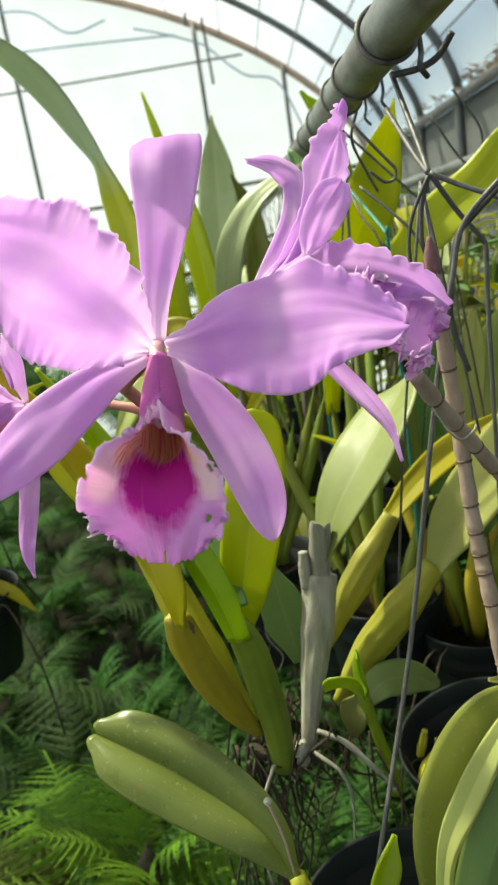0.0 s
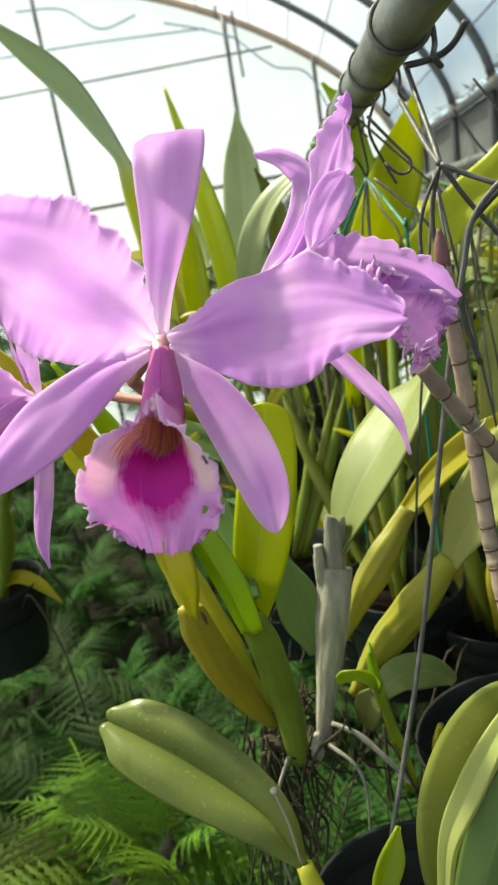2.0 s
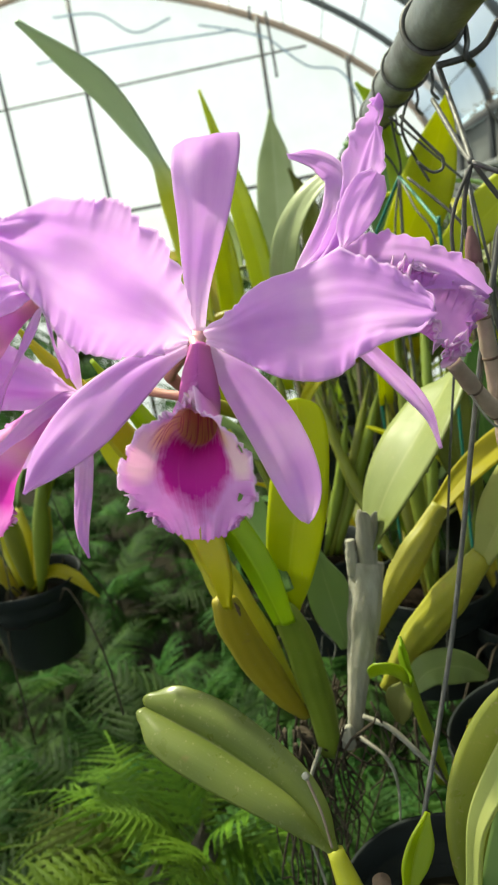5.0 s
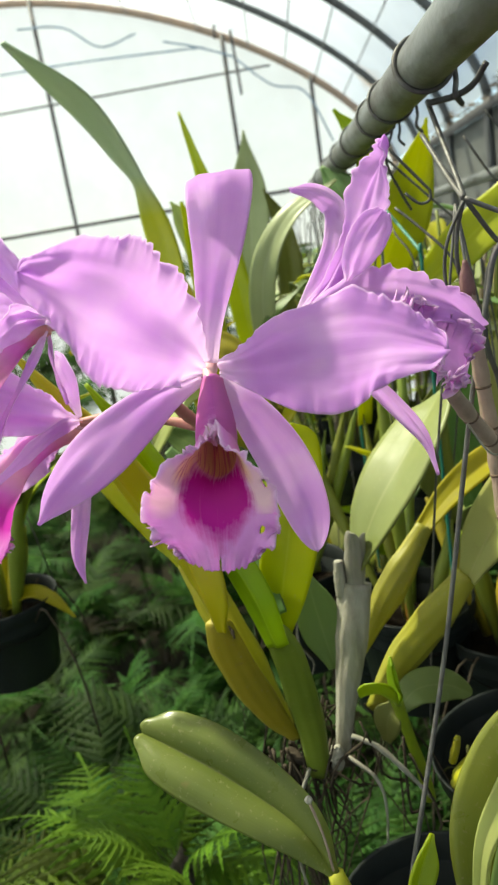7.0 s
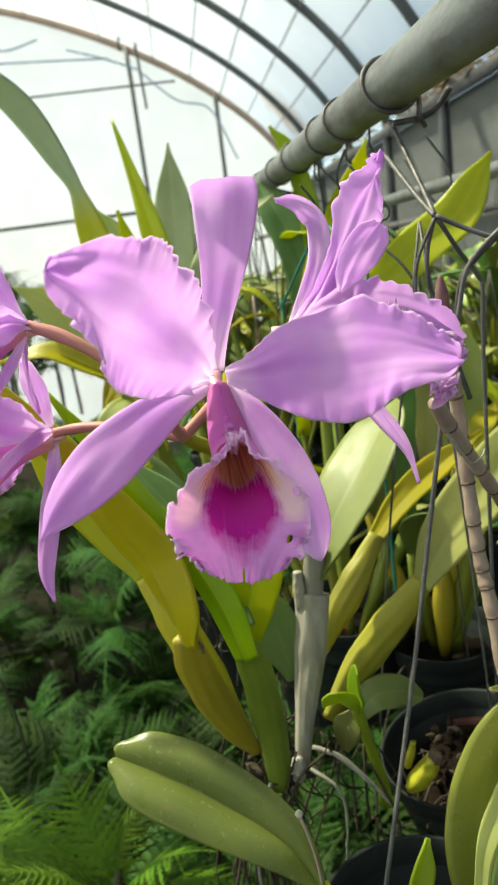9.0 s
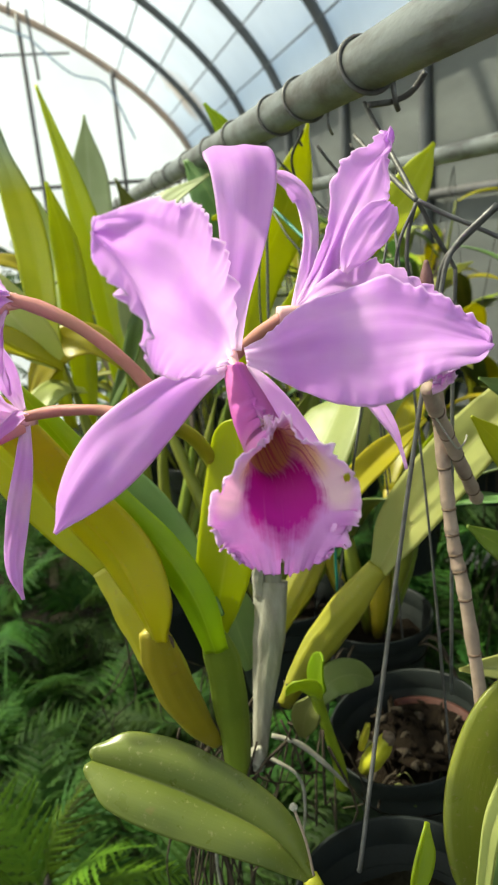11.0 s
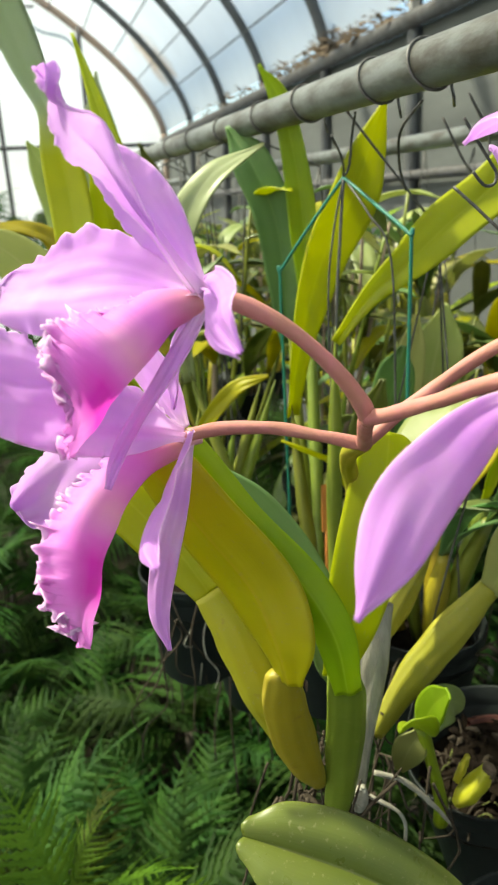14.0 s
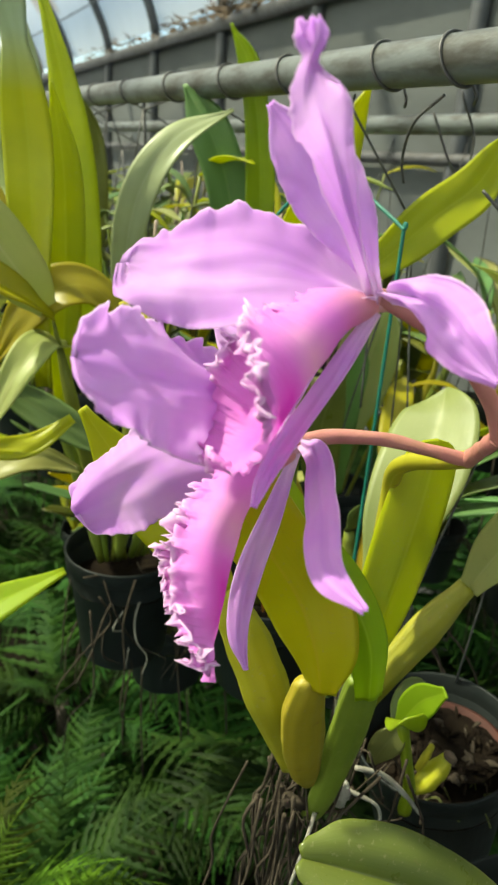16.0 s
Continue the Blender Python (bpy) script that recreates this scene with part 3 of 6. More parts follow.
# right wall: grey sheets below the eaves, beams and posts
bm = bmesh.new()
box(bm, (WALL_X + 0.02, -3.2, GROUND - 0.1), (WALL_X + 0.05, 8.05, 2.18))
tagged(part("wall_right", bm, PANEL, smooth=False), "weathered grey sheet wall with stains", "wall", kind="structure")
for z, r in ((2.2, 0.035), (1.62, 0.02), (0.9, 0.02)):
    ob = part("beam", tube([(WALL_X - 0.02, -3.2, z), (WALL_X - 0.02, 2, z), (WALL_X - 0.02, 8, z)], r, 8, 12), STEEL)
    tagged(ob, "dark steel beam along the side wall", "beam", "wall beams", "structure")
rnd = random.Random(77)
bm = bmesh.new()
for k in range(420):
    y = rnd.gauss(3.55, 0.42) if k % 3 else rnd.uniform(1.5, 6.5)
    p = Vector((WALL_X - 0.02 + rnd.uniform(-0.05, 0.05), y, 2.235 + abs(rnd.gauss(0, 0.03))))
    d = Vector((rnd.uniform(-1, 1), rnd.uniform(-1, 1), rnd.uniform(-0.4, 0.5))).normalized() * rnd.uniform(0.03, 0.10)
    s = d.orthogonal().normalized() * rnd.uniform(0.004, 0.016)
    bm.faces.new([bm.verts.new(c) for c in (p, p + d * 0.5 + s, p + d, p + d * 0.5 - s)])
tagged(part("leaf_litter", bm, LITTER, smooth=False), "dry brown leaf litter lying along the wall beam", "leaf litter", kind="stuff")
# purlin wires over the film
for k, x in enumerate((1.38, 1.22, 1.0, 0.74, 0.45, 0.1, -0.4, -1.1, -2.5)):
    ob = part("purlin", tube([(x, -3.2, arch(x) - 0.02), (x, 2, arch(x) - 0.02), (x, 8, arch(x) - 0.02)], 0.006, 6, 8), RIBSTEEL)
    tagged(ob, "thin grey wire running along the roof ribs", "wire", "roof wires", "structure")
# gable frame
gable = root("gable_frame", (CENTRE_X, 8.0, GROUND), "dark steel posts and rails of the end wall", "frame", kind="structure")
for x in (-5.0, -4.0, -3.0, -2.08, -0.16, 0.7):
    part("post", tube([(x, 7.95, GROUND), (x, 7.95, 1.5), (x, 7.95, arch(x))], 0.022, 8, 6), STEEL, gable)
for z, x0, x1, mat in ((2.16, -6.4, 1.45, STEEL), (3.42, -6.0, 0.3, STEEL), (1.2, -6.4, 1.45, STEEL)):
    part("rail", tube([(x0, 7.93, z), ((x0 + x1) / 2, 7.93, z), (x1, 7.93, z)], 0.02 if z < 3 else 0.011, 8, 6), mat, gable)
# cords and rods hanging before the end wall
CORD = plain_material("blue_cord", (0.20, 0.30, 0.40), (0.12, 0.18, 0.25), 20, 0.7)
for way in ([(-2.24, 4.16), (-1.77, 4.10), (-1.42, 3.86), (-1.03, 3.92)], [(-0.76, 3.80), (-0.42, 3.69), (-0.08, 3.55)],
            [(-2.52, 3.77), (-1.61, 3.75), (-0.36, 3.68)], [(-0.08, 3.55), (0.28, 3.22), (0.62, 3.09), (0.85, 2.57)]):
    ob = part("cord", tube([(x, 7.85, z) for x, z in way], 0.009, 6, 24), CORD)
    tagged(ob, "thin bluish cord slung before the end wall", "cord", "cords", "structure")
for way in ([(-0.2, 4.1), (-0.215, 3.9), (-0.23, 3.74)], [(-0.07, 3.97), (-0.05, 3.5), (-0.04, 3.17)]):
    ob = part("hanging_rod", tube([(x, 7.85, z) for x, z in way], 0.014, 6, 8), STEEL)
    tagged(ob, "dark rod hanging from the end arch", "rod", "hanging rods", "structure")

# the two long pipes that carry the pots
PIPE_X, PIPE_Z, PIPE_R = 0.119, 1.614, 0.0135


def pipe_z(y):
    return PIPE_Z + 0.0162 * y


ob = part("support_pipe", tube([(PIPE_X, -0.9, pipe_z(-0.9)), (PIPE_X, 1.5, pipe_z(1.5)), (PIPE_X, 4.5, pipe_z(4.5))], PIPE_R, 28, 40), PIPE)
tagged(ob, "weathered grey galvanised pipe carrying the hanging plants", "pipe", "carrying pipes")
ob = part("support_pipe", tube([(0.62, -0.9, 1.625), (0.62, 1.5, 1.64), (0.62, 5.0, 1.66)], 0.015, 20, 30), PIPE)
tagged(ob, "grey galvanised pipe running beside the wall", "pipe", "carrying pipes")

# ---------------------------------------------------------------- the flowering orchid
def lip_mesh(spine, up, arc, wrap, nu=270, nv=80, frill=0.0035, seed=0, tears=()):
    """The lip: a sheet whose sides close into a tube round the column and open into a frilled lobe."""
    bm = bmesh.new()
    lay = bm.loops.layers.uv.new("UVMap")
    up = Vector(up)
    grid = []
    for i, (q, tg) in enumerate(spline(spine, nu)):
        u = i / (nu - 1)
        a = tg.cross(up).normalized()
        nrm = a.cross(tg)
        length, th = curve1(arc, u), radians(max(curve1(wrap, u), 3))
        r = length / th
        row = []
        for j in range(nv + 1):
            v = j / nv * 2 - 1
            e = abs(v)
            k = min(max((u - 0.10) / 0.35, 0), 1)
            side = 1 if v > 0 else 2
            n1 = noise.noise(Vector((u * 12, side * 3.1, seed)))
            n2 = noise.noise(Vector((u * 27 + v * 2, side * 7.7, seed + 4)))
            n3 = noise.noise(Vector((u * 95, v * 9, seed + 2)))
            n4 = noise.noise(Vector((u * 60 + 3, side * 2.3, seed + 11)))
            h = frill * k * (e ** 3 * 0.7 * n1 + e ** 7 * 1.6 * n2 + 1.3 * e ** 10 * n3)
            apex = max(0.0, (u - 0.80) / 0.20)
            h += frill * apex ** 2 * (0.6 * noise.noise(Vector((v * 7, u * 3, seed + 6))) + 0.12 * noise.noise(Vector((v * 22, u * 3, seed + 7))))
            h -= 0.0014 * min(max((e - 0.80) / 0.20, 0), 1) ** 2 * math.exp(-((u - 0.52) / 0.14) ** 2)
            h += 0.0012 * k * noise.noise(Vector((u * 5, v * 3, seed + 8)))
            ang = th * v
            stretch = 1 + k * e ** 5 * (0.14 * n2 + 0.14 * n3)
            p = q + a * (r * math.sin(ang) * stretch) + nrm * (r * (1 - math.cos(ang)))
            out = (a * math.sin(ang) * -1 + nrm * math.cos(ang))
            tip = tg * (-0.006 * apex ** 2 * e ** 2.5 + 0.0020 * apex ** 3 * (noise.noise(Vector((v * 9, 2, seed))) + 0.35 * noise.noise(Vector((v * 24, 3, seed)))) + frill * k * e ** 5 * 0.9 * n4)
            row.append(bm.verts.new(p + out * h + tip))
        grid.append(row)
    for i in range(nu - 1):
        for j in range(nv):
            hole = 0.5 * noise.noise(Vector((i * 0.4, j * 0.4, seed)))
            if any(((i / nu - tu) / du) ** 2 + ((j / nv - tv) / dv) ** 2 < 1 + hole for tu, tv, du, dv in tears):
                continue
            f = bm.faces.new((grid[i][j], grid[i + 1][j], grid[i + 1][j + 1], grid[i][j + 1]))
            for lp, (a, b) in zip(f.loops, ((i, j), (i + 1, j), (i + 1, j + 1), (i, j + 1))):
                lp[lay].uv = (a / (nu - 1), b / nv)
    return bm


SEPAL_W = [0.0030, 0.0055, 0.0086, 0.0104, 0.0092, 0.0055, 0.0006]


def flower(parent, column, pieces, lip=None, outside=LIP_BACK, inside=LIP):
    """One bloom: the column is the mesh that carries sepals, petals and lip."""
    body = part("flower", tube(column, [0.0031, 0.0029, 0.0019, 0.0013, 0.0005], 14, 14), COLUMN, parent,
                "lilac orchid bloom with a frilled lip and crimson throat")
    for name, mid, half, face, opts in pieces:
        part(name, blade(mid, half, face, **opts), PETAL, body, thick=0.00035)
    if lip:
        part("lip", lip_mesh(**lip), outside, body, "frilled lip, crimson and yellow in the throat", thick=0.00035, back=inside)
    return body


orchid = root("flowering_orchid", (0.005, 0.14, 1.21), "orchid in bloom with four lilac flowers on one stalk", "orchid")
RUF = dict(ruffle=0.0056, waves=6.5, jag=0.15, nu=150, nv=40, lift=0.0060, pleat=0.0007)
SEP = dict(ruffle=0.0004, waves=3, nu=48, nv=18, pleat=0.0003, lift=0.0020)

# bloom that faces the path
flower(orchid, [(0.0, 0.010, 1.500), (0.0, 0.005, 1.4985), (0.0004, -0.002, 1.4945), (0.0008, -0.009, 1.4885)], [
    ("dorsal_sepal", [(0.001, 0.004, 1.502), (0.0045, 0.0065, 1.520), (0.0095, 0.0100, 1.540), (0.0125, 0.0150, 1.5565), (0.0135, 0.0255, 1.5660), (0.0125, 0.0405, 1.5665), (0.0110, 0.0560, 1.5615)],
     [0.0030, 0.0042, 0.0070, 0.0098, 0.0115, 0.0120, 0.0105, 0.0070, 0.001], [(0.3, -1, 0.2), (0.3, -1, 0.2), (0.2, -1, 0.25), (0.1, -0.7, 0.7), (0.0, -0.1, 1), (0.0, 0.3, 1)], dict(SEP, seed=1, cup=-0.12, nu=60)),
    ("petal", [(-0.001, 0.001, 1.501), (-0.009, -0.013, 1.5125), (-0.0185, -0.0275, 1.5245), (-0.0295, -0.0395, 1.5345), (-0.0405, -0.0490, 1.5415)],
     [0.0032, 0.0115, 0.0190, 0.0222, 0.0215, 0.0165, 0.0105, 0.0045], [(0.60, -0.75, 0.0), (0.66, -0.70, -0.15), (0.60, -0.75, 0.0), (0.35, -0.9, 0.2)], dict(RUF, seed=2, cup=-0.10, waves=8, ruffle=0.0064, jag=0.16)),
    ("petal", [(0.004, 0.001, 1.500), (0.020, -0.002, 1.5015), (0.038, -0.005, 1.5022), (0.058, -0.0125, 1.5020), (0.0775, -0.0240, 1.4985)],
     [0.0032, 0.0085, 0.0145, 0.0205, 0.0222, 0.0215, 0.0180, 0.0122, 0.0065], [(-0.05, -0.9, 0.45), (0.0, -0.87, 0.5), (0.1, -0.9, 0.4), (0.3, -0.9, 0.25)], dict(RUF, seed=5, cup=-0.08, pleat=0.0006, waves=5.2, jag=0.12, half2=[0.0030, 0.0060, 0.0112, 0.0155, 0.0192, 0.0205, 0.0158, 0.0105, 0.0055])),
    ("lateral_sepal", [(-0.003, 0.002, 1.498), (-0.019, -0.003, 1.4925), (-0.039, -0.011, 1.481), (-0.0525, -0.0185, 1.4705), (-0.0625, -0.0240, 1.4605)],
     SEPAL_W, [(0.1, -1, 0.5), (-0.1, -1, 0.4)], dict(SEP, seed=3, cup=-0.25)),
    ("lateral_sepal", [(0.004, 0.004, 1.496), (0.0125, 0.006, 1.4815), (0.0215, 0.006, 1.4630), (0.0275, 0.003, 1.4440), (0.0290, -0.0020, 1.4277)],
     [0.0028, 0.0058, 0.0084, 0.0096, 0.0094, 0.0076, 0.0036], [(0.2, -1, 0.2), (0.25, -1, 0.1)], dict(SEP, seed=4, cup=-0.2)),
], dict(spine=[(0.0006, 0.006, 1.4925), (0.0012, -0.0110, 1.4785), (0.0018, -0.0240, 1.4710), (0.0016, -0.0360, 1.4700), (0.0002, -0.0435, 1.4615), (-0.0012, -0.0445, 1.4445)],
        up=(0, -0.5, 1), arc=[0.0125, 0.0188, 0.0220, 0.0225, 0.0218, 0.0238, 0.0238, 0.0188, 0.0125], wrap=[186, 188, 190, 192, 190, 146, 56, 24, 14], seed=1, frill=0.0034, tears=[(0.70, 0.05, 0.010, 0.035), (0.84, 0.14, 0.016, 0.022), (0.80, 0.985, 0.008, 0.03), (0.72, 0.985, 0.008, 0.03), (0.86, 0.97, 0.006, 0.02), (0.975, 0.50, 0.034, 0.016)]), LIP_TUBE)

# upper bloom that faces the aisle
flower(orchid, [(-0.067, 0.0610, 1.5215), (-0.074, 0.0605, 1.5205), (-0.083, 0.0590, 1.5170), (-0.090, 0.0565, 1.5120)], [
    ("dorsal_sepal", [(-0.0715, 0.059, 1.5225), (-0.0775, 0.0615, 1.5345), (-0.0850, 0.0655, 1.5465), (-0.0925, 0.0705, 1.5570), (-0.0990, 0.0760, 1.5670)],
     [0.0018, 0.0034, 0.0072, 0.0098, 0.0094, 0.0060, 0.0010], [(-0.6, -0.75, 0.1), (-0.65, -0.7, 0.1)], dict(SEP, seed=11, ruffle=0.0030, jag=0.08, waves=7, nu=60, nv=20)),
    ("petal", [(-0.0720, 0.0595, 1.523), (-0.0830, 0.0560, 1.540), (-0.0950, 0.0510, 1.5550), (-0.1025, 0.0465, 1.5640), (-0.1070, 0.0435, 1.5705), (-0.1098, 0.0415, 1.5750), (-0.1108, 0.0405, 1.5790)],
     [0.0014, 0.0022, 0.0046, 0.0050, 0.0060, 0.0040, 0.0020, 0.0034, 0.0026], [(-0.8, -0.6, 0.1), (-0.9, -0.4, 0.1), (-0.7, -0.7, 0.1), (-0.9, -0.4, 0.1), (-0.4, -0.9, 0.3)], dict(RUF, seed=16, ruffle=0.0050, waves=8, jag=0.2, nu=110, nv=20)),
    ("petal", [(-0.0715, 0.0600, 1.523), (-0.0860, 0.0680, 1.527), (-0.1010, 0.0765, 1.5275), (-0.1160, 0.0860, 1.5265), (-0.1290, 0.0960, 1.5255)],
     [0.003, 0.0080, 0.0130, 0.0160, 0.0174, 0.0172, 0.0158, 0.0115], [(-0.35, -0.6, 0.68), (-0.35, -0.6, 0.68)], dict(RUF, seed=12, waves=3.8, jag=0.13, ruffle=0.0046)),
    ("petal", [(-0.0705, 0.0570, 1.524), (-0.0735, 0.0440, 1.5265), (-0.0765, 0.0300, 1.5255), (-0.0780, 0.0180, 1.5205), (-0.0770, 0.0080, 1.5150)],
     [0.0016, 0.0030, 0.0054, 0.0074, 0.0076, 0.0052, 0.0010], [(-0.8, -0.3, 0.4), (-0.9, -0.1, 0.2), (-0.7, -0.2, 0.7)], dict(RUF, seed=13, ruffle=0.0018, jag=0.05)),
    ("lateral_sepal", [(-0.0720, 0.0585, 1.519), (-0.0830, 0.0570, 1.504), (-0.0945, 0.0560, 1.489), (-0.1030, 0.0550, 1.4765), (-0.1060, 0.0543, 1.4685)],
     [0.0018, 0.0026, 0.0029, 0.0029, 0.0022, 0.0008], [(-0.7, -0.7, 0.2), (-0.7, -0.7, 0.0)], dict(SEP, seed=14)),
    ("lateral_sepal", [(-0.0720, 0.062, 1.520), (-0.0770, 0.072, 1.508), (-0.0790, 0.080, 1.494), (-0.0790, 0.085, 1.482)],
     [0.0016, 0.0026, 0.0032, 0.0026, 0.0006], [(-0.8, -0.5, 0.1)], dict(SEP, seed=15)),
], dict(spine=[(-0.0710, 0.0590, 1.5180), (-0.0820, 0.0570, 1.5140), (-0.0915, 0.0530, 1.5060), (-0.1010, 0.0490, 1.4980), (-0.1090, 0.0450, 1.4915), (-0.1160, 0.0405, 1.4870)],
        up=(-0.83, 0.40, 0.37), arc=[0.0085, 0.019, 0.025, 0.030, 0.030, 0.026, 0.014], wrap=[150, 180, 176, 140, 92, 58, 32], seed=12, frill=0.0056), LIP_BACK, LIP_INSIDE)

# lower bloom that faces the aisle
flower(orchid, [(-0.070, 0.0875, 1.4705), (-0.078, 0.0865, 1.4695), (-0.088, 0.0825, 1.4665), (-0.095, 0.0780, 1.4610)], [
    ("petal", [(-0.0760, 0.0845, 1.4730), (-0.0940, 0.0780, 1.4825), (-0.1130, 0.0715, 1.4935), (-0.1320, 0.0665, 1.5030), (-0.1500, 0.0635, 1.5090)],
     [0.003, 0.0080, 0.0135, 0.0175, 0.0185, 0.0178, 0.0155, 0.0105], [(-0.3, -0.8, 0.8), (-0.15, -0.9, 0.7)], dict(RUF, seed=21)),
    ("petal", [(-0.0760, 0.0860, 1.4720), (-0.0920, 0.0965, 1.4675), (-0.1080, 0.1065, 1.4590), (-0.1230, 0.1145, 1.4485), (-0.1360, 0.1205, 1.4390)],
     [0.003, 0.0075, 0.0125, 0.0155, 0.0165, 0.0152, 0.0128, 0.0085], [(-0.5, -0.8, 0.5), (-0.3, -0.9, 0.3)], dict(RUF, seed=22, waves=5, jag=0.20)),
    ("lateral_sepal", [(-0.0745, 0.0830, 1.4725), (-0.0790, 0.0670, 1.4740), (-0.0890, 0.0480, 1.4690), (-0.0985, 0.0290, 1.4625), (-0.1000, 0.0110, 1.4630)],
     [0.002, 0.0046, 0.0062, 0.0060, 0.0042, 0.001], [(-0.8, -0.5, 0.5), (-0.9, -0.4, 0.1), (-0.5, -0.2, 0.8)], dict(SEP, seed=23)),
    ("lateral_sepal", [(-0.0745, 0.0855, 1.4690), (-0.0790, 0.0880, 1.4490), (-0.0860, 0.0880, 1.4250), (-0.0905, 0.0845, 1.4050), (-0.0887, 0.0800, 1.3908)],
     [0.002, 0.0036, 0.0050, 0.0048, 0.0034, 0.0008], [(-0.1, -1, 0.0), (-0.2, -1, 0.0)], dict(SEP, seed=24)),
    ("dorsal_sepal", [(-0.0750, 0.0870, 1.4740), (-0.0790, 0.0955, 1.4850), (-0.0850, 0.1080, 1.4960), (-0.0900, 0.1200, 1.5040)],
     [0.002, 0.0050, 0.0070, 0.0060, 0.001], [(-0.6, -0.7, 0.3)], dict(SEP, seed=25)),
], dict(spine=[(-0.0750, 0.0850, 1.4665), (-0.0890, 0.0780, 1.4635), (-0.1010, 0.0690, 1.4550), (-0.1090, 0.0610, 1.4440), (-0.1140, 0.0545, 1.4320), (-0.1185, 0.0490, 1.4200)],
        up=(-0.88, 0.40, 0.20), arc=[0.0085, 0.018, 0.022, 0.0250, 0.025, 0.022, 0.011], wrap=[150, 180, 176, 140, 92, 58, 32], seed=22, frill=0.0056), LIP_BACK, LIP_INSIDE)

# bloom at the back, turned away
flower(orchid, [(0.026, 0.036, 1.508), (0.033, 0.036, 1.508), (0.043, 0.040, 1.507), (0.052, 0.046, 1.505)], [
    ("petal", [(0.034, 0.040, 1.508), (0.0460, 0.060, 1.521), (0.0560, 0.082, 1.535), (0.0600, 0.098, 1.5490), (0.0520, 0.096, 1.5580), (0.0400, 0.0835, 1.5610)],
     [0.002, 0.0046, 0.0062, 0.0068, 0.0066, 0.0052, 0.0012], [(0.6, -0.8, 0.1), (0.5, -0.8, 0.1), (0.5, -0.8, 0.3), (0.2, -0.7, 0.7)], dict(SEP, seed=31)),
    ("dorsal_sepal", [(0.036, 0.040, 1.509), (0.0500, 0.0550, 1.5180), (0.0585, 0.0600, 1.5290), (0.0665, 0.0610, 1.5430), (0.0718, 0.0535, 1.5545), (0.0750, 0.0465, 1.5630), (0.0750, 0.0425, 1.5665), (0.0737, 0.0396, 1.5690)],
     [0.003, 0.0042, 0.0048, 0.0052, 0.0080, 0.0150, 0.0130, 0.0055, 0.0055, 0.0045, 0.001], [(0.3, -0.9, 0.2), (-0.4, -0.8, 0.3), (-0.85, -0.5, 0.3), (-0.89, -0.34, 0.28), (-0.89, -0.34, 0.28), (-0.6, -0.8, 0.0)], dict(RUF, seed=32, ruffle=0.0040, waves=7, jag=0.08)),
    ("sepal_fold", [(0.0560, 0.0440, 1.5205), (0.0590, 0.0420, 1.5260), (0.0640, 0.0385, 1.5340), (0.0690, 0.0345, 1.5405), (0.0715, 0.0330, 1.5440)],
     [0.0012, 0.0050, 0.0074, 0.0066, 0.0030], [(0.1, -0.95, 0.1), (0.0, -0.95, 0.2), (0.0, -0.9, 0.4)], dict(RUF, seed=36, ruffle=0.0018, waves=5, jag=0.06, nu=70, nv=24, lift=0.002)),
    ("petal", [(0.036, 0.038, 1.508), (0.056, 0.046, 1.512), (0.076, 0.053, 1.511), (0.096, 0.060, 1.503), (0.113, 0.066, 1.490)],
     [0.003, 0.007, 0.0105, 0.0125, 0.0120, 0.0095, 0.0065, 0.0015], [(0, -1, 0.5), (0.2, -0.9, 0.5)], dict(RUF, seed=33, ruffle=0.0045)),
    ("lateral_sepal", [(0.034, 0.036, 1.504), (0.053, 0.048, 1.487), (0.072, 0.057, 1.463), (0.083, 0.060, 1.446), (0.0870, 0.0575, 1.430)],
     [0.002, 0.0034, 0.0042, 0.0040, 0.0028, 0.0008], [(0, -1, 0.2), (0.6, -0.8, 0.2)], dict(SEP, seed=34)),
], dict(spine=[(0.036, 0.036, 1.500), (0.052, 0.039, 1.496), (0.068, 0.042, 1.491), (0.082, 0.045, 1.4865), (0.093, 0.046, 1.480), (0.0985, 0.046, 1.4725)],
        up=(0.3, -0.6, 0.8), arc=[0.010, 0.018, 0.022, 0.0235, 0.0225, 0.019, 0.010], wrap=[140, 172, 150, 100, 60, 38, 22], seed=33, frill=0.0075), LIP_PALE, PETAL)

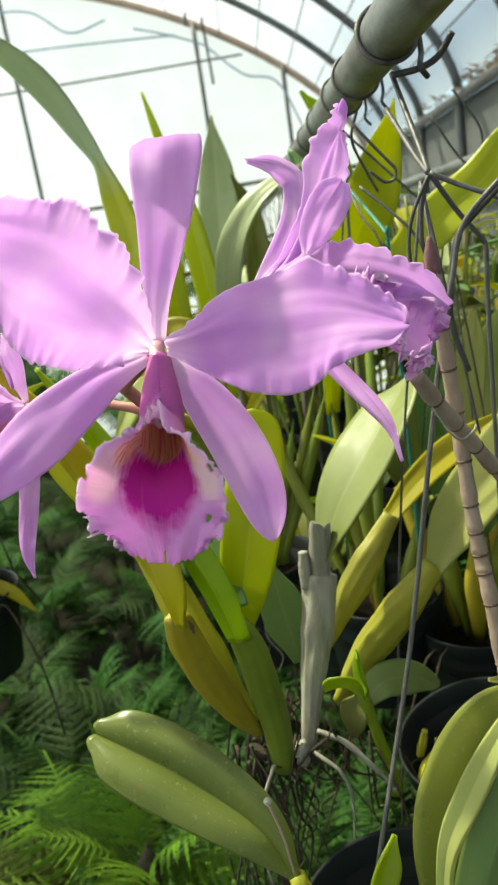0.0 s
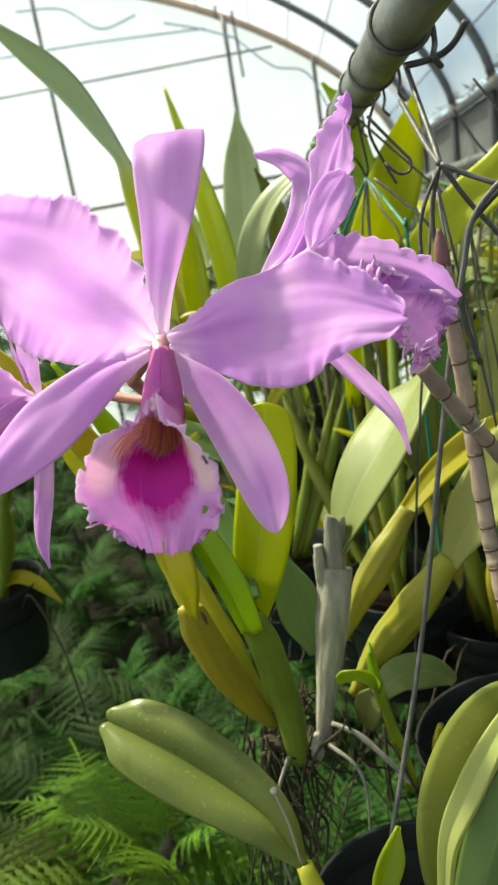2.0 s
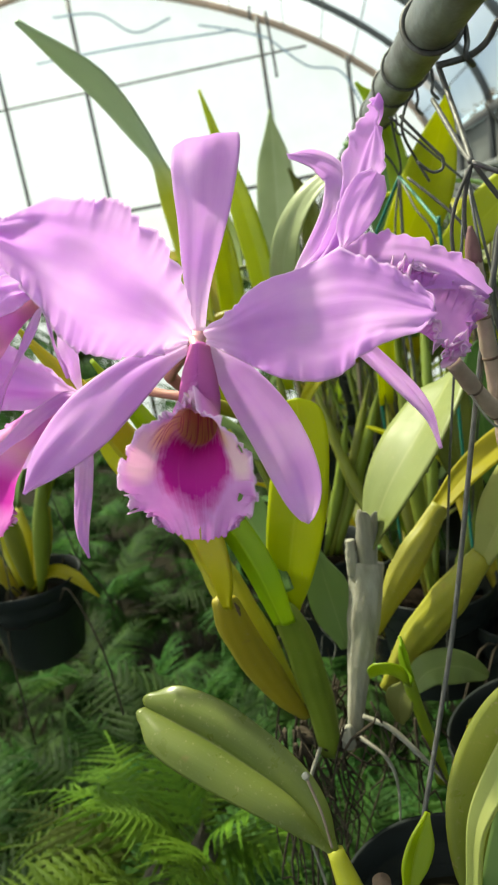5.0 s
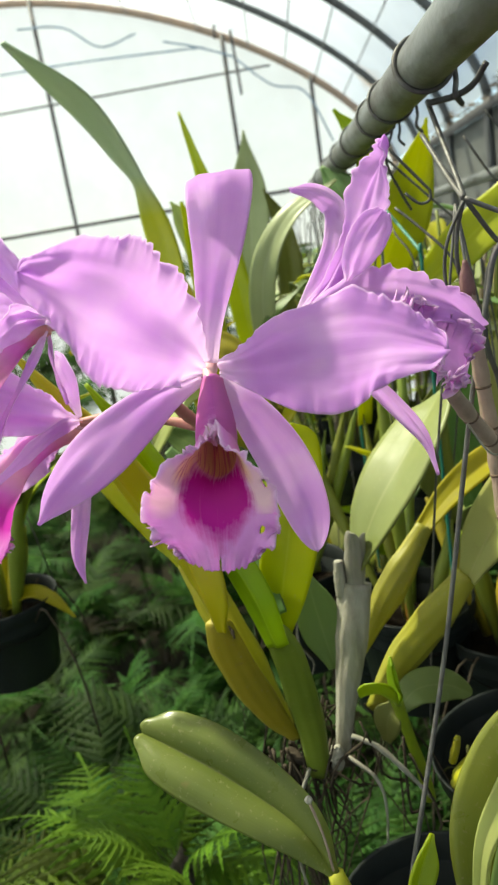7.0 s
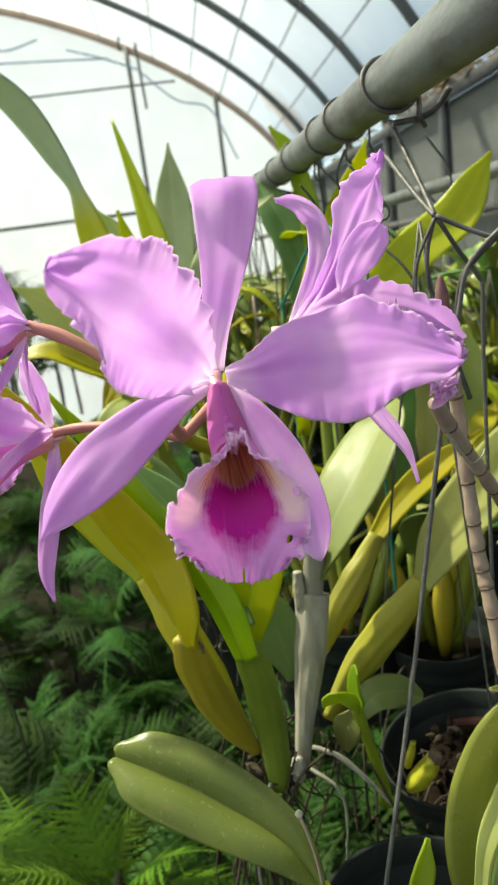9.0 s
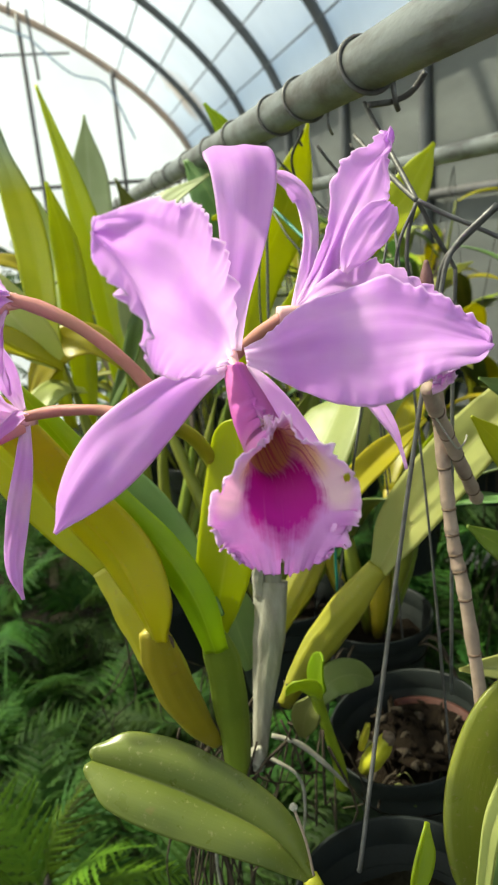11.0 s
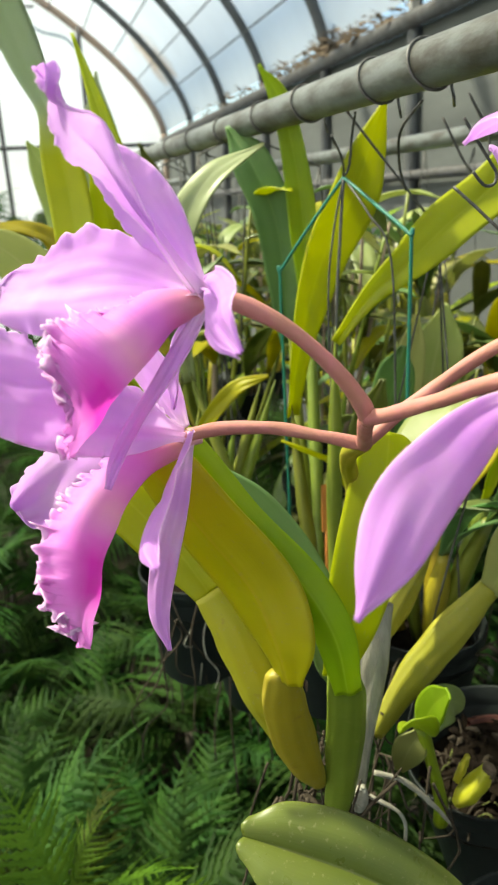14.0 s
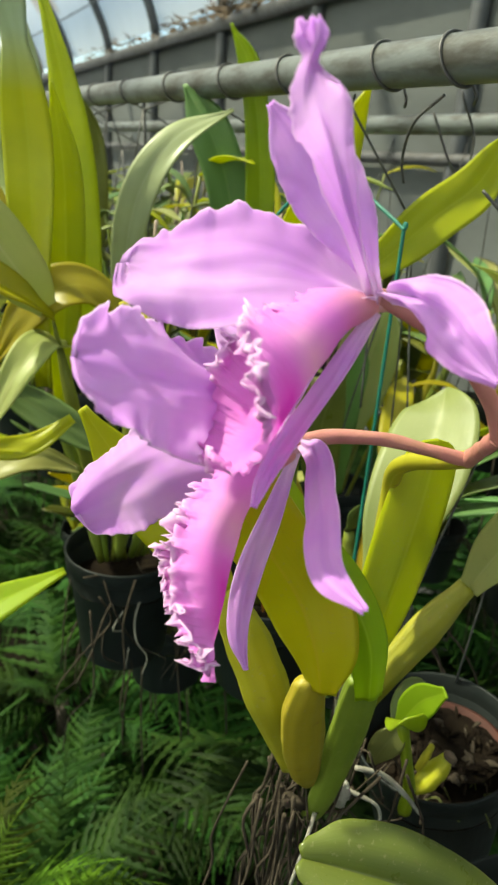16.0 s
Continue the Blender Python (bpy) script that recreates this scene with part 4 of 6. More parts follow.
# stalk and flower stems
FORK, JOINT = (-0.0150, 0.0695, 1.4650), (-0.0225, 0.0525, 1.4800)
for pts, r in (
    ([JOINT, (-0.0255, 0.0515, 1.4865), (-0.0345, 0.0525, 1.4985), (-0.0480, 0.0540, 1.5110), (-0.0600, 0.0575, 1.5185), (-0.0705, 0.0595, 1.5228)], [0.0032, 0.0036, 0.0030, 0.0030, 0.0034, 0.003]),
    ([FORK, (-0.0300, 0.0745, 1.4685), (-0.0460, 0.0800, 1.4720), (-0.0620, 0.0850, 1.4725), (-0.0745, 0.0860, 1.4715)], [0.0030, 0.0028, 0.0028, 0.0030, 0.003]),
    ([FORK, (-0.0195, 0.0600, 1.4735), JOINT], [0.0034, 0.0032, 0.0034]),
    ([JOINT, (-0.0195, 0.0445, 1.4830), (-0.0120, 0.0310, 1.4895), (-0.0050, 0.0180, 1.4965), (0.000, 0.008, 1.501)], [0.0032, 0.0028, 0.0028, 0.0028, 0.003]),
    ([FORK, (-0.0050, 0.0665, 1.4740), (0.0080, 0.0580, 1.4870), (0.0185, 0.0470, 1.4990), (0.028, 0.036, 1.507)], [0.0030, 0.0028, 0.0028, 0.0028, 0.003]),
):
    part("flower_stem", tube(pts, [k * 0.85 for k in r], 12, 32, wobble=0.2), PEDICEL, orchid, "pinkish brown flower stem")
part("flower_stalk", tube([(0.016, 0.143, 1.37), (0.015, 0.140, 1.412), (0.0070, 0.130, 1.4320), (-0.0010, 0.112, 1.4450), (-0.0095, 0.089, 1.4560), FORK], [0.0040, 0.0042, 0.0038, 0.0036, 0.0032], 12, 30), BULB_YELLOW, orchid, "olive flower stalk")

# bulbs, dry canes and leaves of the flowering plant
for pts, r, mat, flat, lab in (
    ([(0.009, 0.155, 1.200), (0.010, 0.146, 1.231), (0.0075, 0.136, 1.269), (0.004, 0.126, 1.3075), (-0.0005, 0.1205, 1.3275), (-0.002, 0.119, 1.332)], [0.0070, 0.0088, 0.0100, 0.0098, 0.0076, 0.003], BULB_GREEN, 0.6, "flattened green pseudobulb"),
    ([(-0.002, 0.148, 1.235), (-0.012, 0.139, 1.258), (-0.022, 0.131, 1.2867), (-0.0298, 0.124, 1.316), (-0.0325, 0.1185, 1.337), (-0.033, 0.118, 1.3415)], [0.0040, 0.0085, 0.0108, 0.0106, 0.0082, 0.0045], BULB_YELLOW, 0.6, "yellowing pseudobulb"),
    ([(-0.006, 0.162, 1.235), (-0.025, 0.158, 1.288), (-0.041, 0.164, 1.331), (-0.053, 0.171, 1.357)], [0.005, 0.0115, 0.0115, 0.008], BULB_YELLOW, 0.6, "yellowing pseudobulb"),
    ([(0.026, 0.160, 1.205), (0.036, 0.170, 1.250), (0.044, 0.178, 1.285), (0.051, 0.187, 1.318)], [0.0045, 0.0075, 0.0105, 0.0112], HUSK, 0.8, "old pseudobulb in a grey papery husk"),
    ([(0.050, 0.187, 1.314), (0.053, 0.187, 1.332), (0.054, 0.187, 1.344)], [0.0070, 0.0058, 0.0050], HUSK, 0.8, "cut stump"),
    ([(0.052, 0.186, 1.222), (0.074, 0.185, 1.256), (0.101, 0.182, 1.290), (0.123, 0.177, 1.318)], [0.005, 0.0105, 0.0118, 0.0075], BULB_OLIVE, 0.7, "ribbed yellow-green pseudobulb"),
    ([(0.050, 0.206, 1.255), (0.078, 0.208, 1.302), (0.106, 0.219, 1.338)], [0.004, 0.0105, 0.006], BULB_OLIVE, 0.7, "ribbed yellow-green pseudobulb"),
    ([(0.0405, 0.182, 1.312), (0.0415, 0.184, 1.325), (0.042, 0.185, 1.336)], [0.003, 0.0038, 0.0030], HUSK, 1, "short brown stub"),
):
    part("pseudobulb", tube(pts, r, 36, 30, flat=flat, wobble=0.12, face=(-0.25, -1, 0.1), ridge=0.045), mat, orchid, lab)
for mid, half, face, mat, fold, lab in (
    ([(0.0000, 0.1290, 1.3200), (0.0070, 0.1245, 1.352), (0.0165, 0.1250, 1.390), (0.0235, 0.1265, 1.423), (0.0255, 0.1265, 1.4465)], [0.0070, 0.0120, 0.0155, 0.0165, 0.0158, 0.0140, 0.0110], (-0.25, -1, -0.15), LEAF_YELLOW, -0.22, "upright bright green leaf"),
    ([(-0.0008, 0.1125, 1.3220), (-0.0090, 0.1100, 1.358), (-0.0232, 0.115, 1.3875), (-0.0463, 0.125, 1.418), (-0.0638, 0.133, 1.449), (-0.085, 0.142, 1.482)], [0.0066, 0.0090, 0.0094, 0.0090, 0.0084, 0.006, 0.001], (-0.25, -0.9, -0.2), LEAF_BRIGHT, -0.35, "bright green leaf"),
    ([(0.0, 0.122, 1.336), (-0.012, 0.143, 1.372), (-0.032, 0.159, 1.404), (-0.052, 0.173, 1.430)], [0.008, 0.013, 0.013, 0.003], (-0.3, -0.9, 0.3), LEAF_BLUE, 0.1, "green leaf"),
    ([(-0.0318, 0.1095, 1.3380), (-0.0365, 0.1110, 1.362), (-0.0453, 0.117, 1.3871), (-0.0648, 0.122, 1.4171), (-0.0836, 0.126, 1.4493), (-0.1004, 0.130, 1.4755), (-0.118, 0.131, 1.508)], [0.0066, 0.0165, 0.0200, 0.0195, 0.0180, 0.0145, 0.009, 0.001], (-0.78, -0.58, 0.20), LEAF_GOLD, -0.30, "yellowing broad leaf"),
    ([(-0.053, 0.171, 1.357), (-0.067, 0.181, 1.381), (-0.094, 0.190, 1.417), (-0.115, 0.195, 1.45)], [0.008, 0.015, 0.014, 0.002], (-0.2, -0.9, 0.2), LEAF_YELLOW, 0.1, "yellow leaf"),
    ([(0.053, 0.186, 1.330), (0.070, 0.192, 1.362), (0.094, 0.204, 1.393), (0.117, 0.221, 1.417), (0.132, 0.235, 1.430)], [0.007, 0.0210, 0.0280, 0.0240, 0.0040], (-0.86, -0.50, -0.05), LEAF_GREY, 0.12, "broad pale green leaf"),
    ([(0.123, 0.176, 1.317), (0.137, 0.168, 1.349), (0.160, 0.150, 1.390), (0.184, 0.126, 1.431), (0.206, 0.106, 1.46)], [0.007, 0.0165, 0.0185, 0.014, 0.002], (-0.65, -0.6, 0.35), LEAF_PALE, 0.3, "pale yellow-green leaf"),
    ([(0.105, 0.219, 1.336), (0.131, 0.241, 1.350), (0.165, 0.259, 1.366), (0.208, 0.273, 1.385)], [0.006, 0.010, 0.011, 0.002], (-0.3, -0.7, 0.8), LEAF_YELLOW, 0.5, "narrow yellow leaf"),
    ([(0.030, 0.178, 1.262), (0.024, 0.185, 1.297), (0.020, 0.189, 1.330)], [0.004, 0.014, 0.013, 0.002], (-0.1, -1, 0.1), LEAF_BLUE, 0.15, "blue-green leaf"),
):
    part("leaf", blade(mid, half, face, nu=64, nv=14, fold=fold, lift=0.0015, seed=mid[0][0] * 90), mat, orchid, lab, thick=0.0016)
rnd = random.Random(4)
for k in range(34):
    a, l = rnd.uniform(0, math.tau), rnd.uniform(0.05, 0.2)
    p = Vector((0.02 + rnd.uniform(-0.03, 0.05), 0.155 + rnd.uniform(-0.02, 0.04), 1.225 + rnd.uniform(-0.02, 0.02)))
    pts = [p]
    for s in range(4):
        p = p + Vector((rnd.uniform(-0.02, 0.02), rnd.uniform(-0.015, 0.02), -l / 4 * rnd.uniform(0.3, 1.5)))
        pts.append(p.copy())
    part("root", tube(pts, [rnd.uniform(0.0005, 0.0011), 0.0007, 0.0004], 6, 12), ROOT, orchid)
for k in range(24):
    p = Vector((rnd.uniform(-0.022, 0.012), 0.160 + rnd.uniform(-0.012, 0.025), 1.215 + rnd.uniform(-0.02, 0.015)))
    drop, pts = rnd.uniform(0.10, 0.24), []
    for s in range(6):
        pts.append(p.copy())
        p = p + Vector((rnd.uniform(-0.009, 0.008), rnd.uniform(-0.007, 0.008), -drop / 5 * rnd.uniform(0.6, 1.3)))
    part("root", tube(pts, [rnd.uniform(0.0008, 0.0015), 0.0009, 0.0005], 6, 18, wobble=0.4), ROOT, orchid)
part("rhizome", tube([(-0.01, 0.158, 1.216), (0.012, 0.152, 1.208), (0.035, 0.152, 1.210)], [0.0032, 0.004, 0.003], 10, 24, wobble=0.9), ROOT, orchid, "knotty brown rhizome")
part("root", tube([(0.034, 0.152, 1.228), (0.050, 0.146, 1.222), (0.066, 0.140, 1.205), (0.080, 0.138, 1.185)], [0.0014, 0.0018, 0.0016, 0.001], 8, 24, wobble=0.4), HUSK, orchid, "pale aerial root")
for way in ([(0.004, 0.146, 1.212), (-0.006, 0.140, 1.19), (-0.012, 0.142, 1.15), (-0.008, 0.15, 1.08), (-0.016, 0.15, 1.0)], [(0.03, 0.15, 1.214), (0.045, 0.14, 1.205), (0.05, 0.142, 1.18), (0.047, 0.15, 1.13)]):
    part("root", tube(way, [0.0013, 0.0012, 0.001, 0.0006], 6, 24, wobble=0.3), HUSK, orchid, "long pale root")
for c in ((0.022, 0.150, 1.209),):
    part("dry_sheath", tube([c, (c[0] + 0.001, c[1] - 0.001, c[2] + 0.009), (c[0] + 0.003, c[1] - 0.003, c[2] + 0.016)], [0.0045, 0.0055, 0.002], 10, 10, wobble=0.8), HUSK, orchid, "pale papery sheath")

part("scar", tube([(-0.0235, 0.1090, 1.3330), (-0.0240, 0.1085, 1.3375), (-0.0252, 0.1082, 1.3415)], [0.0006, 0.0013, 0.0005], 8, 8, flat=0.6, wobble=0.5), SCAR, orchid, "small brown scar")

for mid, half, face in (
    ([(0.0485, 0.1805, 1.318), (0.0500, 0.1795, 1.336), (0.0515, 0.1785, 1.353), (0.0525, 0.1770, 1.3575)], [0.0060, 0.0058, 0.0052, 0.0040, 0.0018], (-0.4, -1, 0.1)),
    ([(0.0555, 0.1830, 1.316), (0.0580, 0.1825, 1.334), (0.0600, 0.1830, 1.349), (0.0610, 0.1840, 1.3535)], [0.0050, 0.0052, 0.0044, 0.0030, 0.0012], (0.7, -0.7, 0.1)),
):
    part("dry_sheath", blade(mid, half, face, nu=30, nv=12, cup=-0.55, jag=0.12, ruffle=0.0012, waves=5, seed=41), HUSK, orchid, "torn papery sheath", thick=0.0006)

# small orchid in front with one broad leaf
front = root("small_orchid", (0.02, 0.01, 1.22), "small orchid with one thick olive leaf", "orchid")
part("pseudobulb", tube([(0.026, 0.002, 1.215), (0.022, 0.009, 1.240), (0.016, 0.017, 1.262)], [0.006, 0.0065, 0.0038], 12, 14), BULB_YELLOW, front)
part("leaf", blade([(0.016, 0.017, 1.261), (0.001, 0.027, 1.281), (-0.030, 0.041, 1.300), (-0.053, 0.051, 1.310), (-0.070, 0.0586, 1.316)],
                   [0.0022, 0.0088, 0.0140, 0.0174, 0.0188, 0.0180, 0.0150, 0.0070], [(-0.2, -0.6, 0.9), (-0.3, -0.75, 0.8)], fold=0.20, pillow=0.20, notch=0.003, nu=56, nv=28, lift=0.001), LEAF_OLIVE, front, "thick olive leaf with pale bands", thick=0.002)
part("dry_stalk", tube([(0.0157, 0.0095, 1.2709), (0.0137, 0.0104, 1.2891), (0.0097, 0.0113, 1.3074)], [0.0006, 0.0006, 0.0007], 8, 12), CANE, front, "dry cut flower stalk")
part("stalk_tip", tube([(0.0097, 0.0113, 1.3064), (0.0097, 0.0113, 1.3079), (0.0097, 0.0113, 1.3094)], [0.0012, 0.0019, 0.0008], 8, 6), HUSK, front)

# broad leaves at the near right
near = root("broad_leaved_orchid", (0.09, -0.02, 1.24), "orchid with broad speckled olive leaves", "orchid")
part("leaf", blade([(0.084, -0.030, 1.260), (0.083, -0.025, 1.288), (0.090, -0.018, 1.318), (0.106, -0.009, 1.343), (0.124, -0.001, 1.354)], [0.006, 0.019, 0.0235, 0.019, 0.002], (-0.4, -0.9, 0.2), fold=0.2, nu=40, nv=16, lift=0.002), LEAF_MID, near, thick=0.002)
part("leaf", blade([(0.0660, -0.037, 1.268), (0.0690, -0.037, 1.3000), (0.0723, -0.037, 1.3238), (0.0808, -0.037, 1.3434), (0.0912, -0.036, 1.3629), (0.1015, -0.033, 1.3772)], [0.002, 0.0026, 0.0030, 0.0042, 0.0044, 0.003, 0.001], (-0.65, -0.75, 0.1), fold=0.3, nu=40, nv=12), LEAF_PALE, near, "folded yellow-green leaf half", thick=0.002)
part("leaf", blade([(0.0760, -0.041, 1.270), (0.0785, -0.041, 1.2950), (0.0875, -0.041, 1.3282), (0.0975, -0.041, 1.3493), (0.1076, -0.039, 1.367)], [0.004, 0.0075, 0.0088, 0.0088, 0.006, 0.001], (-0.2, -1, 0.1), fold=-0.35, nu=36, nv=14), LEAF_BLUE, near, "folded green leaf", thick=0.002)
part("leaf", blade([(0.046, -0.024, 1.285), (0.050, -0.020, 1.297), (0.057, -0.0145, 1.309)], [0.003, 0.0055, 0.0055, 0.001], (0.3, -1, 0), fold=0.6, nu=20, nv=10), LEAF_BRIGHT, near, "small folded bright green shoot", thick=0.0012)
part("pseudobulb", tube([(0.085, -0.032, 1.225), (0.085, -0.031, 1.245), (0.084, -0.030, 1.265)], [0.008, 0.009, 0.006], 12, 10), BULB_YELLOW, near)
part("stump", tube([(0.036, -0.024, 1.27), (0.036, -0.024, 1.28), (0.036, -0.024, 1.288)], [0.004, 0.0038, 0.0036], 12, 6), SCAR, near, "cut brown stump")

# ---------------------------------------------------------------- pots, hangers, neighbours
def pot_parts(parent, centre, r, h, fill=SOIL, tilt=0):
    """Black plastic pot; centre is the middle of its rim, tilt in degrees about y."""
    c = Vector(centre)
    turn = Matrix.Translation(c) @ pose(0, 0, 0, 0, tilt, 0) @ Matrix.Translation(-c)
    prof = [(r * 0.70, -h), (r * 0.74, -h * 0.97), (r * 0.93, -0.018), (r * 0.985, -0.016), (r, -0.002), (r * 0.995, 0.0), (r * 0.965, -0.001), (r * 0.94, -0.02), (r * 0.9, -h * 0.3)]
    bm = lathe(prof, 48, c)
    bm.transform(turn)
    part("pot", bm, POT, parent, "black plastic pot")
    bm = lathe([(0.001, -0.034), (r * 0.35, -0.030), (r * 0.7, -0.033), (r * 0.91, -0.036)], 30, c)
    for v in bm.verts:
        v.co.z += 0.006 * noise.noise(v.co * 90)
    bm.transform(turn)
    part("substrate", bm, fill, parent, "dark bark substrate")


def hanger(parent, centre, r, top, mat=WIRE, w=0.0009):
    """Three wires from a pot's rim to one hook."""
    c, t = Vector(centre), Vector(top)
    for k in range(3):
        a = k / 3 * math.tau + 0.6
        p = c + Vector((math.cos(a) * r, math.sin(a) * r, 0.001))
        part("hanger_wire", tube([p, p.lerp(t, 0.5) + Vector((0.004 * math.cos(a), 0.004 * math.sin(a), 0)), t], w, 6, 10), mat, parent)


def small_wire(name, pts, r, mat, label, n=30, group=""):
    return tagged(part(name, tube(pts, r, 8, n), mat), label, "wire", group)


# potted seedlings beside the flowering plant, the pot hanging a little askew
SEED = Vector((0.150, 0.200, 1.171))
pot = root("potted_seedlings", (0.150, 0.200, 1.056), "black plastic pot hanging askew, with young orchid seedlings", "potted plant", "hanging pots")
pot_parts(pot, SEED, 0.061, 0.115, tilt=-11)
clay = lathe([(0.036, -0.055), (0.0415, -0.004), (0.0425, 0.0), (0.0395, 0.001), (0.037, -0.03)], 48, (0.165, 0.198, 1.158))
bmesh.ops.delete(clay, geom=[v for v in clay.verts if v.co.x < 0.158 - 0.6 * (v.co.y - 0.235) + 0.004 * noise.noise(v.co * 200)], context="VERTS")
part("clay_shard", clay, CLAY, pot, "sunken piece of a terracotta pot", thick=0.003)
bm = lathe([(0.001, 0.000), (0.015, 0.000), (0.030, -0.0005), (0.0385, -0.002)], 30, (0.165, 0.198, 1.158))
for v in bm.verts:
    v.co.z += 0.005 * noise.noise(v.co * 110)
part("substrate", bm, SOIL, pot, "dark bark and moss in the clay piece")
rnd = random.Random(31)
for k in range(60):
    a, d = rnd.uniform(0, math.tau), 0.046 * math.sqrt(rnd.random())
    p = Vector((SEED.x + d * math.cos(a), SEED.y + d * math.sin(a), SEED.z - 0.030 + 0.19 * d * math.cos(a)))
    q = p + Vector((rnd.uniform(-0.02, 0.02), rnd.uniform(-0.02, 0.02), rnd.uniform(0.0, 0.006)))
    part("root", tube([p, p.lerp(q, 0.5) + Vector((0, 0, rnd.uniform(0.002, 0.010))), q], rnd.uniform(0.0006, 0.0013), 5, 8), (ROOT, ROOT, MOSS)[k % 3], pot)
for k in range(70):
    a, d = rnd.uniform(0, math.tau), 0.036 * math.sqrt(rnd.random())
    p = Vector((0.163 + d * math.cos(a), 0.198 + d * math.sin(a), 1.157 + rnd.uniform(-0.002, 0.002)))
    q = p + Vector((rnd.uniform(-0.012, 0.012), rnd.uniform(-0.012, 0.012), rnd.uniform(0.0, 0.006)))
    part("bark_chip", tube([p, p.lerp(q, 0.5) + Vector((0, 0, rnd.uniform(0.0, 0.003))), q], [0.0010, rnd.uniform(0.0016, 0.0034), 0.0008], 5, 6, flat=0.5, wobble=0.5), (SOIL, SOIL, ROOT)[k % 3], pot)
part("stem", tube([(0.0790, 0.1500, 1.176), (0.0765, 0.1475, 1.198), (0.0705, 0.1500, 1.226), (0.0655, 0.1540, 1.250)], [0.0046, 0.0040, 0.0036, 0.0042], 12, 16), LEAF_FRESH, pot)
for mid, half, face, mat in (
    ([(0.0655, 0.1540, 1.248), (0.0560, 0.1420, 1.2640), (0.0455, 0.1310, 1.2790)], [0.0040, 0.0100, 0.0115, 0.0062], (-0.5, -0.6, 0.65), LEAF_FRESH),
    ([(0.0650, 0.1540, 1.249), (0.0665, 0.1440, 1.272), (0.0625, 0.1240, 1.297)], [0.0040, 0.0092, 0.0092, 0.0030], (-0.6, -0.5, 0.6), LEAF_FRESH),
    ([(0.0660, 0.1560, 1.238), (0.0800, 0.1660, 1.2460), (0.1010, 0.1800, 1.2380), (0.1220, 0.1935, 1.2190)], [0.0035, 0.0100, 0.0120, 0.0095, 0.0040], (-0.4, -0.7, 0.6), LEAF_GREY),
    ([(0.0640, 0.1530, 1.247), (0.0590, 0.1565, 1.2330), (0.0575, 0.1645, 1.2110)], [0.0040, 0.0095, 0.0085, 0.0030], (-0.5, -0.8, 0.2), LEAF_GREY),
):
    part("leaf", blade(mid, half, face, nu=48, nv=12, fold=0.15), mat, pot, thick=0.0012)
for way, r in (
    ([(0.0990, 0.1630, 1.1720), (0.1040, 0.1610, 1.1790), (0.1110, 0.1580, 1.1900), (0.1150, 0.1550, 1.2010)], [0.0045, 0.0088, 0.0085, 0.0055]),
    ([(0.0990, 0.1640, 1.1900), (0.1010, 0.1620, 1.2000), (0.1030, 0.1600, 1.2110)], [0.0030, 0.0036, 0.0024]),
):
    part("pseudobulb", tube(way, r, 16, 20, flat=0.8, wobble=0.10), BULB_YELLOW, pot, "short yellow-green bulb")
part("dry_sheath", tube([(0.1146, 0.1553, 1.199), (0.1155, 0.1545, 1.2025), (0.1160, 0.1540, 1.2045)], [0.0050, 0.0046, 0.0030], 10, 8, wobble=0.5), LITTER, pot)
hanger(pot, SEED, 0.060, (0.127, 0.150, 1.545), GREYWIRE, 0.0008)

near_pot = root("hanging_pot", (0.06, 0.03, 1.10), "black plastic pot hanging low on a grey wire", "pot", "hanging pots")
pot_parts(near_pot, (0.068, 0.028, 1.212), 0.058, 0.1, DIRT)
part("hanger_wire", tube([(0.147, 0.082, 1.541), (0.130, 0.092, 1.522), (0.124, 0.094, 1.500), (0.115, 0.092, 1.465), (0.106, 0.091, 1.419), (0.086, 0.085, 1.319), (0.056, 0.056, 1.226), (0.053, 0.055, 1.212)], 0.0013, 8, 60), GREYWIRE, near_pot, "bent grey hanger wire")

# segmented bare canes of a neighbouring plant
canes = root("dendrobium", (0.14, 0.075, 1.12), "bare segmented orchid cane with a few leaves", "orchid")


def segmented(pts, r, n):
    rings = [r * f for f in (0.92, 0.95, 0.98, 1.08)] * n + [r * 0.8]
    return tube(pts, rings, 12, n * 8)


UPRIGHT = [(0.1135, 0.0865, 1.505), (0.115, 0.085, 1.479), (0.119, 0.086, 1.4396), (0.121, 0.081, 1.3956), (0.1227, 0.0775, 1.3713), (0.1245, 0.071, 1.3486), (0.129, 0.060, 1.28), (0.134, 0.05, 1.18)]
BRANCH = [(0.094, 0.050, 1.468), (0.1056, 0.0620, 1.4505), (0.1186, 0.0741, 1.4327), (0.1316, 0.0866, 1.4147), (0.1446, 0.099, 1.3970), (0.152, 0.105, 1.386)]
for way, n in ((UPRIGHT, 14), (BRANCH, 6)):
    part("cane", segmented(way, 0.0036, n), CANE, canes)
    for q, tg in spline(way, n + 1)[1:-1]:
        part("cane_node", tube([q - tg * 0.0006, q, q + tg * 0.0006], [0.0036, 0.00385, 0.0036], 12, 4), SCAR, canes)
part("cane_tip", tube([(0.1135, 0.0865, 1.503), (0.1132, 0.0862, 1.512), (0.113, 0.086, 1.519)], [0.0037, 0.0030, 0.001], 8, 8), CANE_TIP, canes, "purplish brown tip")
part("root", tube([(0.101, 0.056, 1.452), (0.106, 0.052, 1.442), (0.112, 0.056, 1.436), (0.119, 0.062, 1.437), (0.121, 0.064, 1.439)], 0.0005, 6, 20), HUSK, canes, "fine pale aerial root")
